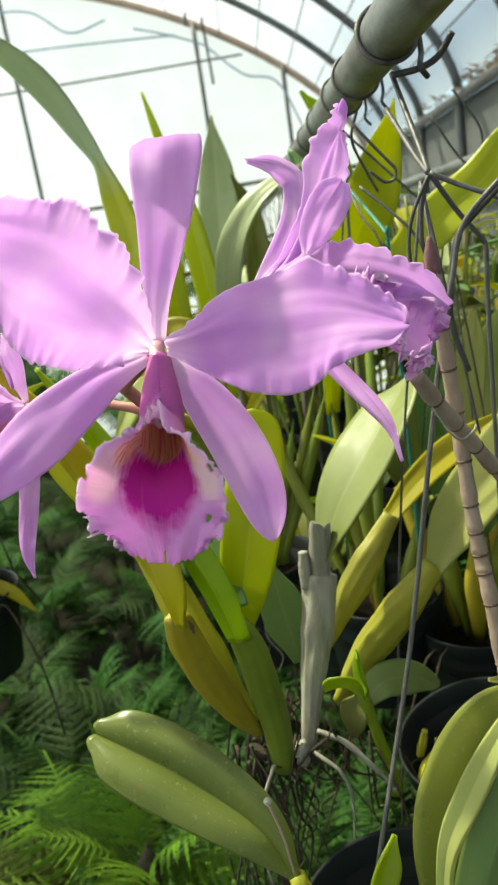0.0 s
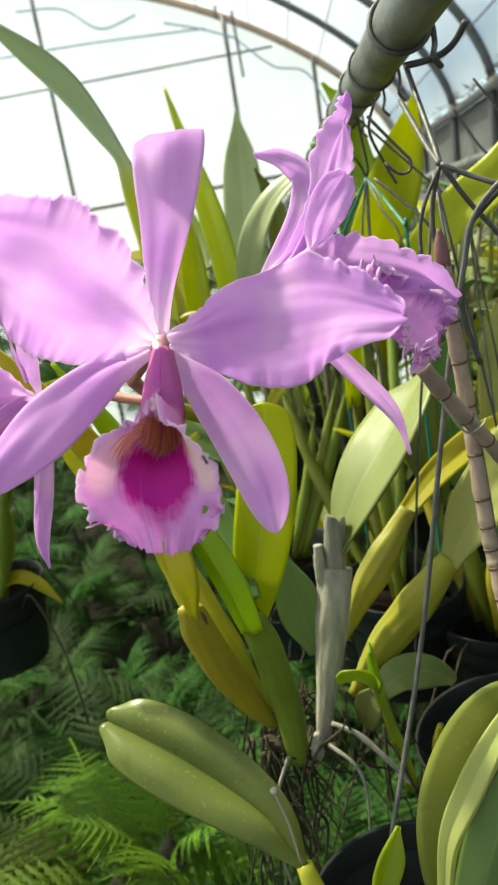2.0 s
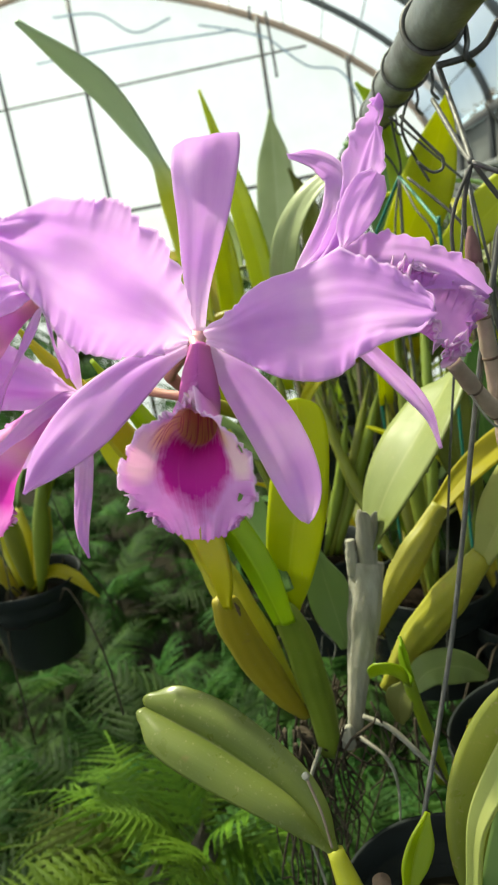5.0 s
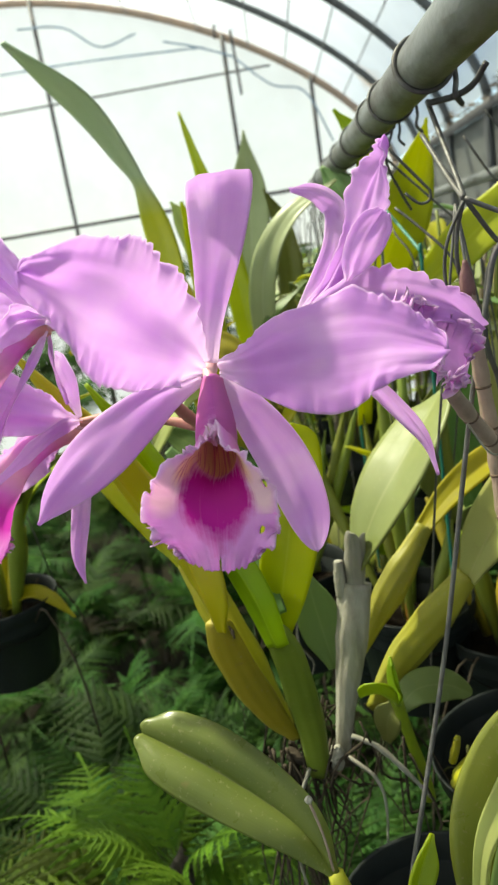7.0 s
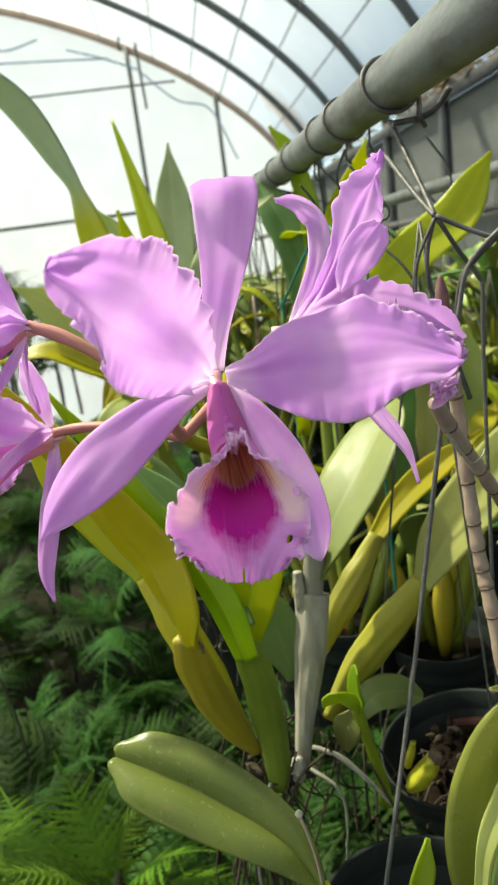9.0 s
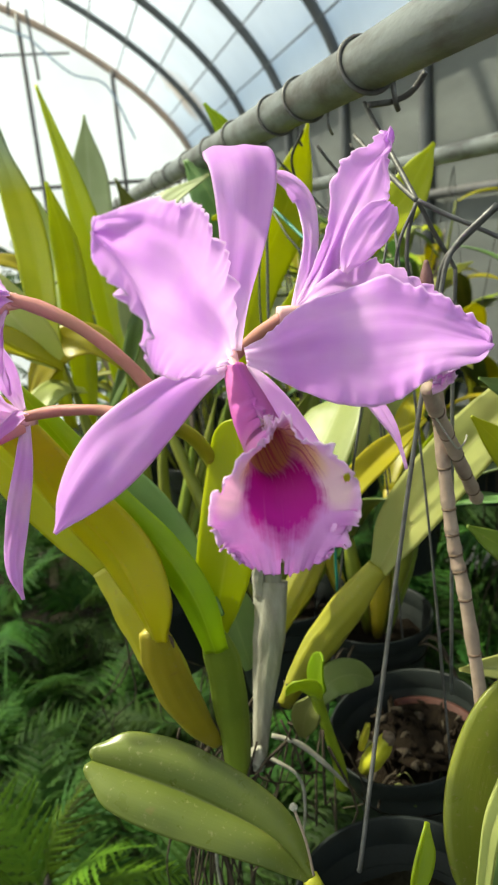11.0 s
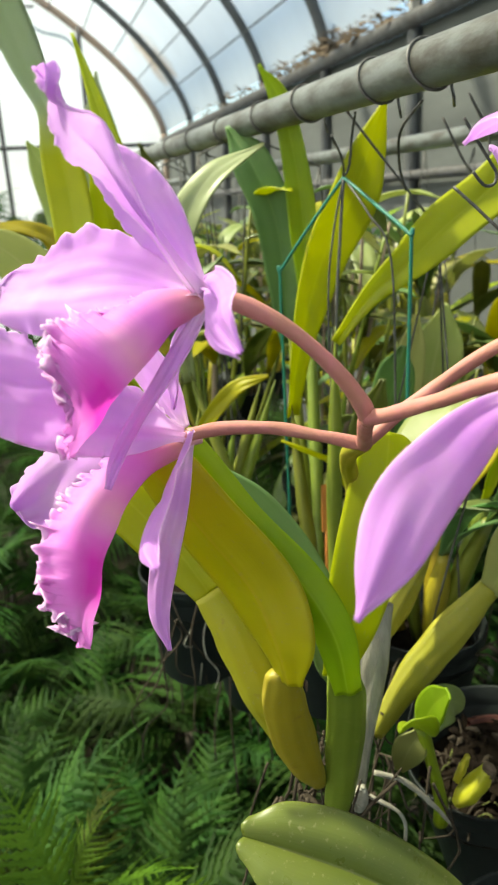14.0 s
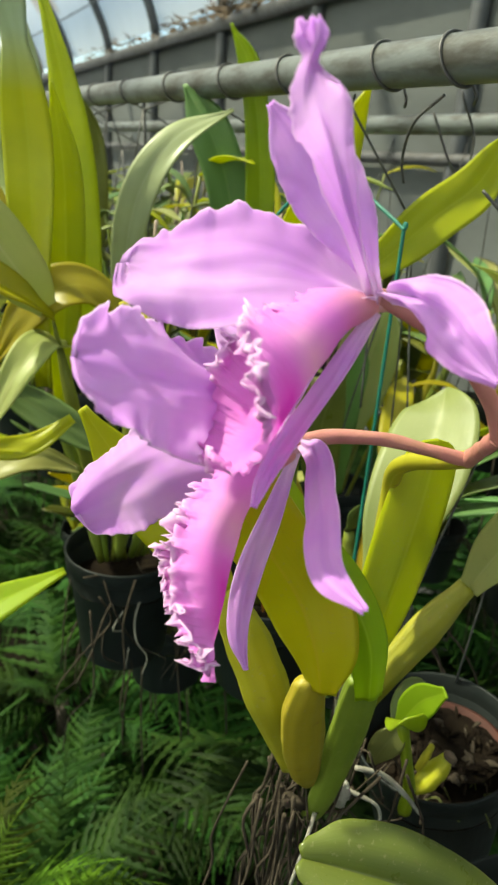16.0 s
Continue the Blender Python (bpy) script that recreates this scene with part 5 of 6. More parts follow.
for mid, half, mat in (
    ([(0.1844, 0.0950, 1.3918), (0.1631, 0.0950, 1.4151), (0.1418, 0.0950, 1.4380)], [0.0070, 0.0100, 0.0095, 0.0060, 0.0008], LEAF_BRIGHT),
    ([(0.1972, 0.1100, 1.4335), (0.1744, 0.1100, 1.4437), (0.1551, 0.1100, 1.4535)], [0.0045, 0.0065, 0.0062, 0.0039, 0.0008], LEAF_DARK),
    ([(0.1876, 0.0900, 1.3390), (0.1601, 0.0900, 1.3611), (0.1366, 0.0900, 1.3796)], [0.0060, 0.0085, 0.0081, 0.0051, 0.0008], LEAF_MID),
    ([(0.1748, 0.0700, 1.2947), (0.1465, 0.0700, 1.3035), (0.1202, 0.0700, 1.3082)], [0.0050, 0.0072, 0.0068, 0.0043, 0.0008], LEAF_PALE),
):
    part("leaf", blade(mid, half, (-0.4, -0.8, 0.5), nu=36, nv=12, fold=0.2), mat, canes, thick=0.001)

# wires round the pipe and hooks under it
for y in (0.160, 0.26, 0.325, 0.45, 0.56, 0.70, 0.85, 1.0):
    ring = [(PIPE_X + math.cos(a) * (PIPE_R + 0.0012), y + 0.006 * math.sin(a), pipe_z(y) + math.sin(a) * (PIPE_R + 0.0012)) for a in [k / 10 * math.tau for k in range(11)]]
    tail = [(PIPE_X + 0.017, y + 0.004, pipe_z(y) - 0.010), (PIPE_X + 0.014, y - 0.004, pipe_z(y) - 0.018), (PIPE_X + 0.019, y + 0.003, pipe_z(y) - 0.022)]
    small_wire("wire_tie", ring + tail, 0.001 if y > 0.2 else 0.0015, WIRE, "dark wire tied round the pipe", 60, "wire ties")
HOOKS = [
    ([(0.122, 0.171, 1.600), (0.122, 0.155, 1.585), (0.122, 0.125, 1.558), (0.1215, 0.110, 1.545)], 0.0014, WIRE),
    ([(0.1196, 0.181, 1.585), (0.120, 0.16, 1.573), (0.1205, 0.13, 1.556), (0.121, 0.110, 1.546)], 0.0014, WIRE),
    ([(0.1215, 0.110, 1.546), (0.135, 0.106, 1.538), (0.152, 0.100, 1.529), (0.19, 0.09, 1.508), (0.26, 0.07, 1.47)], 0.0012, GREYWIRE),
    ([(0.1215, 0.110, 1.546), (0.134, 0.115, 1.528), (0.1470, 0.122, 1.513), (0.1490, 0.123, 1.505), (0.1495, 0.127, 1.46), (0.152, 0.135, 1.24)], 0.0012, GREYWIRE),
    ([(0.21, 0.075, 1.595), (0.162, 0.085, 1.550), (0.134, 0.0945, 1.524), (0.1279, 0.0965, 1.516), (0.1255, 0.098, 1.505), (0.1235, 0.100, 1.48), (0.130, 0.10, 1.455)], 0.0014, WIRE),
    ([(0.121, 0.110, 1.545), (0.113, 0.111, 1.530), (0.110, 0.112, 1.517), (0.110, 0.112, 1.50)], 0.0009, WIRE),
    ([(0.121, 0.111, 1.545), (0.117, 0.112, 1.530), (0.1165, 0.112, 1.514), (0.121, 0.112, 1.505)], 0.0011, WIRE),
    ([(0.104, 0.20, 1.583), (0.1135, 0.20, 1.571), (0.1225, 0.20, 1.560), (0.1255, 0.20, 1.556), (0.125, 0.20, 1.551), (0.121, 0.20, 1.5495), (0.117, 0.20, 1.551), (0.111, 0.20, 1.557)], 0.0009, WIRE),
    ([(0.106, 0.21, 1.550), (0.118, 0.20, 1.536), (0.130, 0.19, 1.520), (0.136, 0.19, 1.505), (0.137, 0.19, 1.47)], 0.0009, WIRE),
    ([(0.119, 0.159, 1.597), (0.134, 0.160, 1.5985), (0.1425, 0.156, 1.602), (0.148, 0.150, 1.610)], 0.0017, WIRE),
    ([(0.119, 0.268, 1.600), (0.117, 0.29, 1.585), (0.128, 0.31, 1.565), (0.136, 0.315, 1.55)], 0.0010, WIRE),
    ([(0.119, 0.36, 1.604), (0.122, 0.372, 1.59), (0.126, 0.385, 1.57), (0.125, 0.393, 1.562)], 0.0010, WIRE),
    ([(0.105, 0.37, 1.590), (0.118, 0.38, 1.574), (0.125, 0.393, 1.562)], 0.0009, WIRE),
    ([(0.19, 0.36, 1.60), (0.21, 0.355, 1.565), (0.222, 0.352, 1.560), (0.224, 0.35, 1.585), (0.205, 0.35, 1.615)], 0.0010, WIRE),
    ([(0.125, 0.393, 1.562), (0.117, 0.395, 1.52), (0.113, 0.397, 1.46), (0.118, 0.397, 1.30)], 0.0009, WIRE),
    ([(0.125, 0.393, 1.562), (0.130, 0.36, 1.535), (0.142, 0.345, 1.50), (0.146, 0.34, 1.38)], 0.0009, WIRE),
    ([(0.125, 0.393, 1.562), (0.123, 0.395, 1.52), (0.119, 0.395, 1.44), (0.121, 0.395, 1.30)], 0.0014, GREYWIRE),
]
for pts, r, mat in HOOKS:
    small_wire("hook_wire", pts, r, mat, "bent iron hanger wire below the pipe", 24, "hanger wires")
# green coated square hanger
for pts in ([(0.125, 0.393, 1.562), (0.132, 0.352, 1.541), (0.138, 0.312, 1.521), (0.139, 0.311, 1.515), (0.140, 0.312, 1.40), (0.141, 0.313, 1.22)],
            [(0.125, 0.393, 1.562), (0.106, 0.420, 1.525), (0.090, 0.446, 1.490), (0.0895, 0.447, 1.484), (0.091, 0.447, 1.36), (0.093, 0.447, 1.2)]):
    small_wire("green_hanger", pts, 0.0014, GREENWIRE, "green plastic-coated hanger wire", 40, "green hangers")


# ---------------------------------------------------------------- background plants
def leaf_set(parent, specs, fold=0.15):
    for mid, half, face, mat in specs:
        part("leaf", blade(mid, half, face, nu=34, nv=12, fold=fold, lift=0.003, seed=mid[-1][2] * 7), mat, parent, thick=0.0015)


tall = root("tall_leaved_orchid", (-0.06, 0.50, 1.30), "orchid with tall yellow-green strap leaves", "orchid")
for k, (x, y, z) in enumerate(((-0.062, 0.51, 1.345), (-0.045, 0.52, 1.345), (-0.008, 0.470, 1.425), (-0.028, 0.45, 1.32), (-0.066, 0.485, 1.43), (0.058, 0.50, 1.336), (0.086, 0.505, 1.368), (0.10, 0.50, 1.371), (0.03, 0.53, 1.355))):
    part("pseudobulb", tube([(0.005 + 0.006 * (k - 4), 0.50, 1.18), (x * 0.6 + 0.002, y, 1.18 + (z - 1.18) * 0.5), (x, y, z + 0.008)], [0.003, 0.0062, 0.0070, 0.0050, 0.0005], 10, 18, wobble=0.25), BULB_GREEN, tall)
pot_parts(tall, (0.005, 0.50, 1.195), 0.058, 0.12)
rnd = random.Random(8)
for k in range(18):
    p = Vector((0.005 + rnd.uniform(-0.065, 0.065), 0.50 + rnd.uniform(-0.07, -0.02), 1.19 + rnd.uniform(-0.02, 0.01)))
    way = [p]
    for s in range(4):
        p = p + Vector((rnd.uniform(-0.028, 0.028), rnd.uniform(-0.012, 0.01), -rnd.uniform(0.005, 0.05)))
        way.append(p.copy())
    part("root", tube(way, [0.0011, 0.0009, 0.0005], 5, 16), ROOT if k % 4 else HUSK, tall)

leaf_set(tall, [
    ([(-0.066, 0.51, 1.36), (-0.0745, 0.500, 1.460), (-0.0755, 0.495, 1.545), (-0.0830, 0.480, 1.605), (-0.0935, 0.462, 1.638), (-0.116, 0.412, 1.686), (-0.152, 0.352, 1.722)], [0.007, 0.014, 0.0195, 0.0190, 0.0100, 0.0165, 0.0170, 0.002], [(-0.6, -0.8, 0), (-0.6, -0.8, 0), (-0.6, -0.8, -0.1), (-0.5, -0.7, -0.4), (-0.4, -0.6, -0.7)], LEAF_ARCH),
    ([(-0.05, 0.52, 1.34), (-0.045, 0.52, 1.44), (-0.045, 0.515, 1.53), (-0.055, 0.51, 1.60)], [0.006, 0.014, 0.016, 0.013, 0.001], (-0.4, -1, 0), LEAF_YELLOW),
    ([(-0.008, 0.468, 1.424), (-0.030, 0.478, 1.449), (-0.058, 0.485, 1.450), (-0.085, 0.490, 1.428), (-0.108, 0.501, 1.385)], [0.005, 0.013, 0.0185, 0.0190, 0.014, 0.002], [(-0.2, -0.7, 0.8), (-0.5, -0.8, 0.4)], LEAF_YELLOW),
    ([(-0.115, 0.476, 1.378), (-0.087, 0.468, 1.360), (-0.059, 0.455, 1.342), (-0.025, 0.44, 1.318)], [0.002, 0.012, 0.015, 0.012, 0.003], (-0.3, -0.8, 0.6), LEAF_DARK),
    ([(-0.066, 0.48, 1.43), (-0.090, 0.474, 1.463), (-0.125, 0.482, 1.510), (-0.165, 0.486, 1.54)], [0.007, 0.019, 0.023, 0.017, 0.001], (-0.3, -0.9, 0.3), LEAF_PALE),
    ([(-0.066, 0.47, 1.43), (-0.095, 0.46, 1.452), (-0.14, 0.465, 1.475), (-0.19, 0.47, 1.47)], [0.006, 0.012, 0.014, 0.011, 0.001], (-0.3, -0.5, 0.9), LEAF_YELLOW),
    ([(-0.0496, 0.46, 1.2999), (-0.0808, 0.46, 1.3144), (-0.109, 0.46, 1.3128), (-0.1376, 0.46, 1.2959)], [0.004, 0.010, 0.013, 0.011, 0.002], (-0.3, -0.6, 0.8), LEAF_PALE),
    ([(-0.0595, 0.44, 1.3548), (-0.0901, 0.44, 1.336), (-0.117, 0.44, 1.3342), (-0.1403, 0.44, 1.3393)], [0.004, 0.008, 0.010, 0.008, 0.002], (-0.3, -0.7, 0.7), LEAF_YELLOW),
    ([(-0.070, 0.60, 1.45), (-0.085, 0.63, 1.51), (-0.11, 0.634, 1.530), (-0.16, 0.636, 1.537)], [0.005, 0.010, 0.011, 0.009, 0.001], (-0.2, -0.6, 0.9), LEAF_YELLOW),
    ([(-0.060, 0.70, 1.44), (-0.066, 0.78, 1.53), (-0.082, 0.781, 1.59), (-0.099, 0.78, 1.625)], [0.006, 0.018, 0.020, 0.015, 0.001], (-0.4, -0.9, 0.1), LEAF_PALE),
    ([(-0.05, 0.50, 1.40), (-0.075, 0.47, 1.41), (-0.10, 0.45, 1.39), (-0.13, 0.44, 1.34)], [0.005, 0.012, 0.014, 0.010, 0.001], (-0.2, -0.7, 0.8), LEAF_PALE),
    ([(-0.03, 0.53, 1.36), (0.0, 0.52, 1.42), (0.02, 0.52, 1.47), (0.06, 0.52, 1.50)], [0.005, 0.008, 0.009, 0.007, 0.001], (0, -0.6, 1), LEAF_DARK),
    ([(0.0, 0.46, 1.33), (0.015, 0.43, 1.37), (0.035, 0.41, 1.40), (0.06, 0.40, 1.41)], [0.004, 0.007, 0.008, 0.006, 0.001], (0, -0.7, 0.8), LEAF_YELLOW),
])
edge = root("aisle_orchid", (-0.35, 0.12, GROUND), "tall cane with a narrow bright green leaf", "orchid")
part("cane", tube([(-0.35, 0.12, GROUND), (-0.30, 0.10, 0.6), (-0.24, 0.07, 1.30), (-0.205, 0.066, 1.425)], [0.006, 0.005, 0.004, 0.003], 8, 30), BULB_GREEN, edge)
part("leaf", blade([(-0.206, 0.066, 1.424), (-0.180, 0.070, 1.439), (-0.151, 0.075, 1.4465)], [0.003, 0.0058, 0.0050, 0.001], (-0.2, -0.6, 0.9), nu=20, nv=10, fold=0.2), LEAF_BRIGHT, edge, thick=0.001)
thin_l = root("pointed_leaf_orchid", (0.0, 0.95, 1.35), "orchid with tall pointed grey-green leaves", "orchid")
leaf_set(thin_l, [
    ([(0.0, 0.95, 1.36), (-0.005, 0.96, 1.50), (0.005, 0.975, 1.62), (0.012, 0.976, 1.73)], [0.012, 0.03, 0.034, 0.028, 0.001], (-0.2, -1, 0.1), LEAF_SILVER),
    ([(-0.004, 0.58, 1.36), (-0.009, 0.58, 1.435), (-0.0165, 0.58, 1.530), (-0.0290, 0.58, 1.605), (-0.0405, 0.585, 1.655), (-0.0505, 0.600, 1.700)], [0.008, 0.013, 0.0165, 0.0165, 0.0100, 0.0042, 0.001], (-0.5, -0.85, 0), LEAF_YELLOW),
    ([(0.03, 0.80, 1.36), (0.05, 0.79, 1.47), (0.05, 0.78, 1.56), (0.03, 0.77, 1.62)], [0.01, 0.02, 0.018, 0.012, 0.001], (-0.3, -1, 0.2), LEAF_OLIVE),
])
side = root("strap_leaved_orchid", (0.10, 0.45, 1.20), "orchid with long yellow-green leaves under the pipe", "orchid")
pot_parts(side, (0.115, 0.40, 1.19), 0.062, 0.11)
leaf_set(side, [
    ([(0.094, 0.440, 1.36), (0.102, 0.428, 1.436), (0.1255, 0.4363, 1.4998), (0.1482, 0.4276, 1.5465), (0.1642, 0.4287, 1.5856), (0.1765, 0.4196, 1.6259)], [0.007, 0.013, 0.0215, 0.0255, 0.0240, 0.016, 0.001], (0.35, -0.9, 0.1), LEAF_YELLOW),
    ([(0.103, 0.360, 1.440), (0.128, 0.352, 1.474), (0.1570, 0.3433, 1.500), (0.1890, 0.340, 1.5270), (0.2224, 0.340, 1.5490), (0.2400, 0.340, 1.5726), (0.2546, 0.340, 1.5943)], [0.004, 0.007, 0.0125, 0.0180, 0.0185, 0.0170, 0.011, 0.001], (-0.1, -0.9, 0.4), LEAF_YELLOW),
    ([(0.021, 0.531, 1.38), (0.010, 0.526, 1.46), (0.020, 0.522, 1.525), (0.052, 0.520, 1.570), (0.104, 0.522, 1.597)], [0.006, 0.012, 0.0145, 0.0150, 0.012, 0.001], [(-0.2, -1, 0.1), (-0.2, -0.9, 0.4), (-0.4, -0.5, 0.9)], LEAF_SILVER),
    ([(0.141, 0.569, 1.40), (0.139, 0.588, 1.515), (0.120, 0.604, 1.58), (0.099, 0.625, 1.622)], [0.01, 0.020, 0.021, 0.019, 0.002], (-0.4, -0.9, 0.2), LEAF_DARK),
    ([(0.155, 0.55, 1.45), (0.150, 0.55, 1.55), (0.135, 0.553, 1.63), (0.113, 0.556, 1.668)], [0.008, 0.014, 0.012, 0.009, 0.001], (-0.5, -0.9, 0), LEAF_BRIGHT),
    ([(0.165, 0.40, 1.26), (0.150, 0.395, 1.32), (0.148, 0.39, 1.36), (0.155, 0.38, 1.40)], [0.008, 0.017, 0.018, 0.015, 0.003], (-0.3, -1, 0), LEAF_OLIVE),
    ([(0.19, 0.42, 1.26), (0.18, 0.42, 1.33), (0.185, 0.415, 1.39), (0.19, 0.41, 1.42)], [0.008, 0.019, 0.02, 0.016, 0.003], (-0.3, -1, 0.1), LEAF_DARK),
    ([(0.28, 0.52, 1.28), (0.285, 0.52, 1.34), (0.29, 0.515, 1.39), (0.296, 0.511, 1.437)], [0.01, 0.026, 0.03, 0.024, 0.003], (-0.3, -1, 0.1), LEAF_PALE),
    ([(0.24, 0.50, 1.28), (0.245, 0.50, 1.34), (0.25, 0.50, 1.39), (0.255, 0.50, 1.43)], [0.008, 0.014, 0.016, 0.013, 0.003], (-0.5, -1, 0.1), LEAF_PALE),
])
for k, (x, y, z) in enumerate(((0.094, 0.440, 1.36), (0.103, 0.360, 1.44), (0.021, 0.531, 1.38), (0.141, 0.569, 1.40), (0.155, 0.55, 1.45), (0.165, 0.40, 1.26), (0.19, 0.42, 1.26))):
    part("pseudobulb", tube([(0.115 + 0.2 * (x - 0.115), 0.40 + 0.3 * (y - 0.40), 1.155), (0.115 + 0.7 * (x - 0.115), 0.40 + 0.7 * (y - 0.40), 1.16 + 0.55 * (z - 1.16)), (x, y, z + 0.012)], [0.003, 0.0060, 0.0072, 0.0048, 0.0005], 10, 18, wobble=0.3), BULB_GREEN, side)
tag = root("plant_tag", (0.11, 0.40, 1.16), "orange plastic plant tag stuck in a pot", "plant tag")
bm = bmesh.new()
box(bm, (0.106, 0.399, 1.258), (0.1155, 0.4005, 1.304))
bmesh.ops.bevel(bm, geom=bm.edges[:], offset=0.0008, segments=1)
part("tag_blade", bm, TAG, tag, smooth=False)
part("tag_stake", tube([(0.1107, 0.3998, 1.15), (0.1107, 0.3998, 1.2), (0.1107, 0.3998, 1.26)], 0.0016, 6, 6), TAG, tag)


# seeded hanging orchids, built in a few kinds and repeated along both pipes
def kind_of_orchid(seed, place):
    rn = random.Random(seed)
    o = root("potted_orchid", place, "leafy orchid in a black plastic pot", "orchid", "background orchids")
    pot_parts(o, place, 0.06, 0.1, MOSS if seed % 2 else SOIL)
    c = Vector(place)
    for k in range(rn.randint(6, 9)):
        a = rn.uniform(0, math.tau)
        d = Vector((math.cos(a), math.sin(a), 0))
        b = c + d * rn.uniform(0.0, 0.03)
        lean, h = rn.uniform(0.02, 0.06), rn.uniform(0.07, 0.13)
        top = b + d * lean + Vector((0, 0, h))
        part("pseudobulb", tube([b - Vector((0, 0, 0.02)), b.lerp(top, 0.5) + d * 0.004, top], [0.005, rn.uniform(0.008, 0.012), 0.005], 10, 10), BULB_YELLOW if rn.random() < 0.4 else BULB_GREEN, o)
        for m in range(rn.choice((1, 2))):
            a2 = a + rn.uniform(-1.2, 1.2)
            d2 = Vector((math.cos(a2), math.sin(a2), 0))
            l = rn.uniform(0.10, 0.19)
            up = rn.uniform(0.45, 0.95)
            mid = [top, top + d2 * l * 0.3 * (1 - up * 0.5) + Vector((0, 0, l * 0.4 * up)), top + d2 * l * 0.6 + Vector((0, 0, l * 0.75 * up)), top + d2 * l * rn.uniform(0.75, 1.0) + Vector((0, 0, l * up * 0.9))]
            w = rn.uniform(0.012, 0.02)
            part("leaf", blade(mid, [0.005, w * 0.8, w, w * 0.8, 0.001], d2 * -0.6 + Vector((0, 0, 0.8)), nu=18, nv=6, fold=0.2), rn.choice((LEAF_OLIVE, LEAF_BRIGHT, LEAF_DARK, LEAF_PALE, LEAF_BLUE, LEAF_YELLOW)), o, thick=0.0014)
    for k in range(6):
        p = c + Vector((rn.uniform(-0.05, 0.05), rn.uniform(-0.05, 0.05), -0.02))
        out = (p - c) * rn.uniform(0.5, 1.6)
        part("root", tube([p, p + out * 0.6 + Vector((0, 0, 0.03)), p + out * 1.4 + Vector((0, 0, -0.02)), p + out * 1.6 + Vector((0, 0, -rn.uniform(0.05, 0.15)))], 0.0012, 5, 10), ROOT, o)
    hanger(o, place, 0.059, c + Vector((0, 0, 0.361)), WIRE, 0.0009)
    return o


def cane_orchid(seed, place):
    rn = random.Random(seed)
    o = root("cane_orchid", place, "orchid with many thin upright canes in a black pot", "orchid", "background orchids")
    pot_parts(o, place, 0.052, 0.1)
    c = Vector(place)
    for k in range(10):
        a = rn.uniform(0, math.tau)
        d = Vector((math.cos(a), math.sin(a), 0))
        b = c + d * rn.uniform(0.0, 0.035) - Vector((0, 0, 0.02))
        h = rn.uniform(0.16, 0.36)
        top = b + d * rn.uniform(0.01, 0.09) + Vector((rn.uniform(-0.03, 0.03), 0, h))
        part("cane", tube([b, b.lerp(top, 0.5) + d * rn.uniform(-0.01, 0.012), top], [0.002, rn.uniform(0.002, 0.0038), 0.0018], 6, 9, wobble=0.4), rn.choice((BULB_GREEN, BULB_GREEN, CANE)), o)
        for m in range(rn.choice((1, 2, 2, 3))):
            f = rn.uniform(0.45, 1.0)
            p = b.lerp(top, f)
            a2 = rn.uniform(0, math.tau)
            d2 = Vector((math.cos(a2), math.sin(a2), 0))
            l = rn.uniform(0.06, 0.14)
            up = rn.uniform(0.2, 1.0)
            part("leaf", blade([p, p + d2 * l * 0.35 + Vector((0, 0, l * 0.45 * up)), p + d2 * l * 0.7 + Vector((0, 0, l * 0.6 * up)), p + d2 * l + Vector((0, 0, l * 0.5 * up))], [0.002, l * 0.10, l * 0.125, l * 0.10, 0.0008], d2 * -0.6 + Vector((0, 0, 0.8)), nu=12, nv=4, fold=0.25), rn.choice((LEAF_OLIVE, LEAF_PALE, LEAF_GREY, LEAF_OLIVE, LEAF_BLUE, LEAF_DARK, LEAF_YELLOW)), o, thick=0.0012)
    hanger(o, place, 0.051, c + Vector((0, 0, 0.361)), WIRE, 0.0009)
    return o


KINDS = [kind_of_orchid(s, p) for s, p in ((1, (0.60, 0.78, 1.17)), (2, (0.20, 0.377, 1.16)), (3, (0.14, 0.95, 1.20)), (4, (-0.335, 0.49, 1.205)), (5, (0.62, 0.45, 1.16)))]
part("leaf", blade([(-0.33, 0.48, 1.195), (-0.30, 0.478, 1.212), (-0.275, 0.476, 1.203), (-0.2513, 0.4742, 1.1757)], [0.004, 0.008, 0.008, 0.006, 0.001], (-0.1, -0.6, 0.9), nu=24, nv=10, fold=0.3), LEAF_YELLOW, KINDS[3], thick=0.0012)
rnd = random.Random(11)
spots = [(0.10, 0.62, 1.02), (0.14, 0.80, 0.95), (0.12, 1.15, 1.25), (0.11, 1.5, 1.28), (0.13, 1.95, 1.25), (0.12, 2.4, 1.28), (0.12, 3.0, 1.26), (0.12, 3.7, 1.3)]
for y in (0.35, 0.62, 0.95, 1.25, 1.6, 1.95, 2.4, 2.9, 3.5, 4.2):
    spots.append((0.62 + rnd.uniform(-0.02, 0.02), y + rnd.uniform(-0.08, 0.08), 1.27 + rnd.uniform(-0.03, 0.0)))
    spots.append((0.62 + rnd.uniform(-0.02, 0.02), y + 0.15 + rnd.uniform(-0.06, 0.06), 1.05 + rnd.uniform(-0.1, 0.08)))
for k in range(9):
    spots.append((0.12 + rnd.uniform(-0.02, 0.02), 0.95 + k * 0.3, 1.0 + rnd.uniform(-0.1, 0.1)))
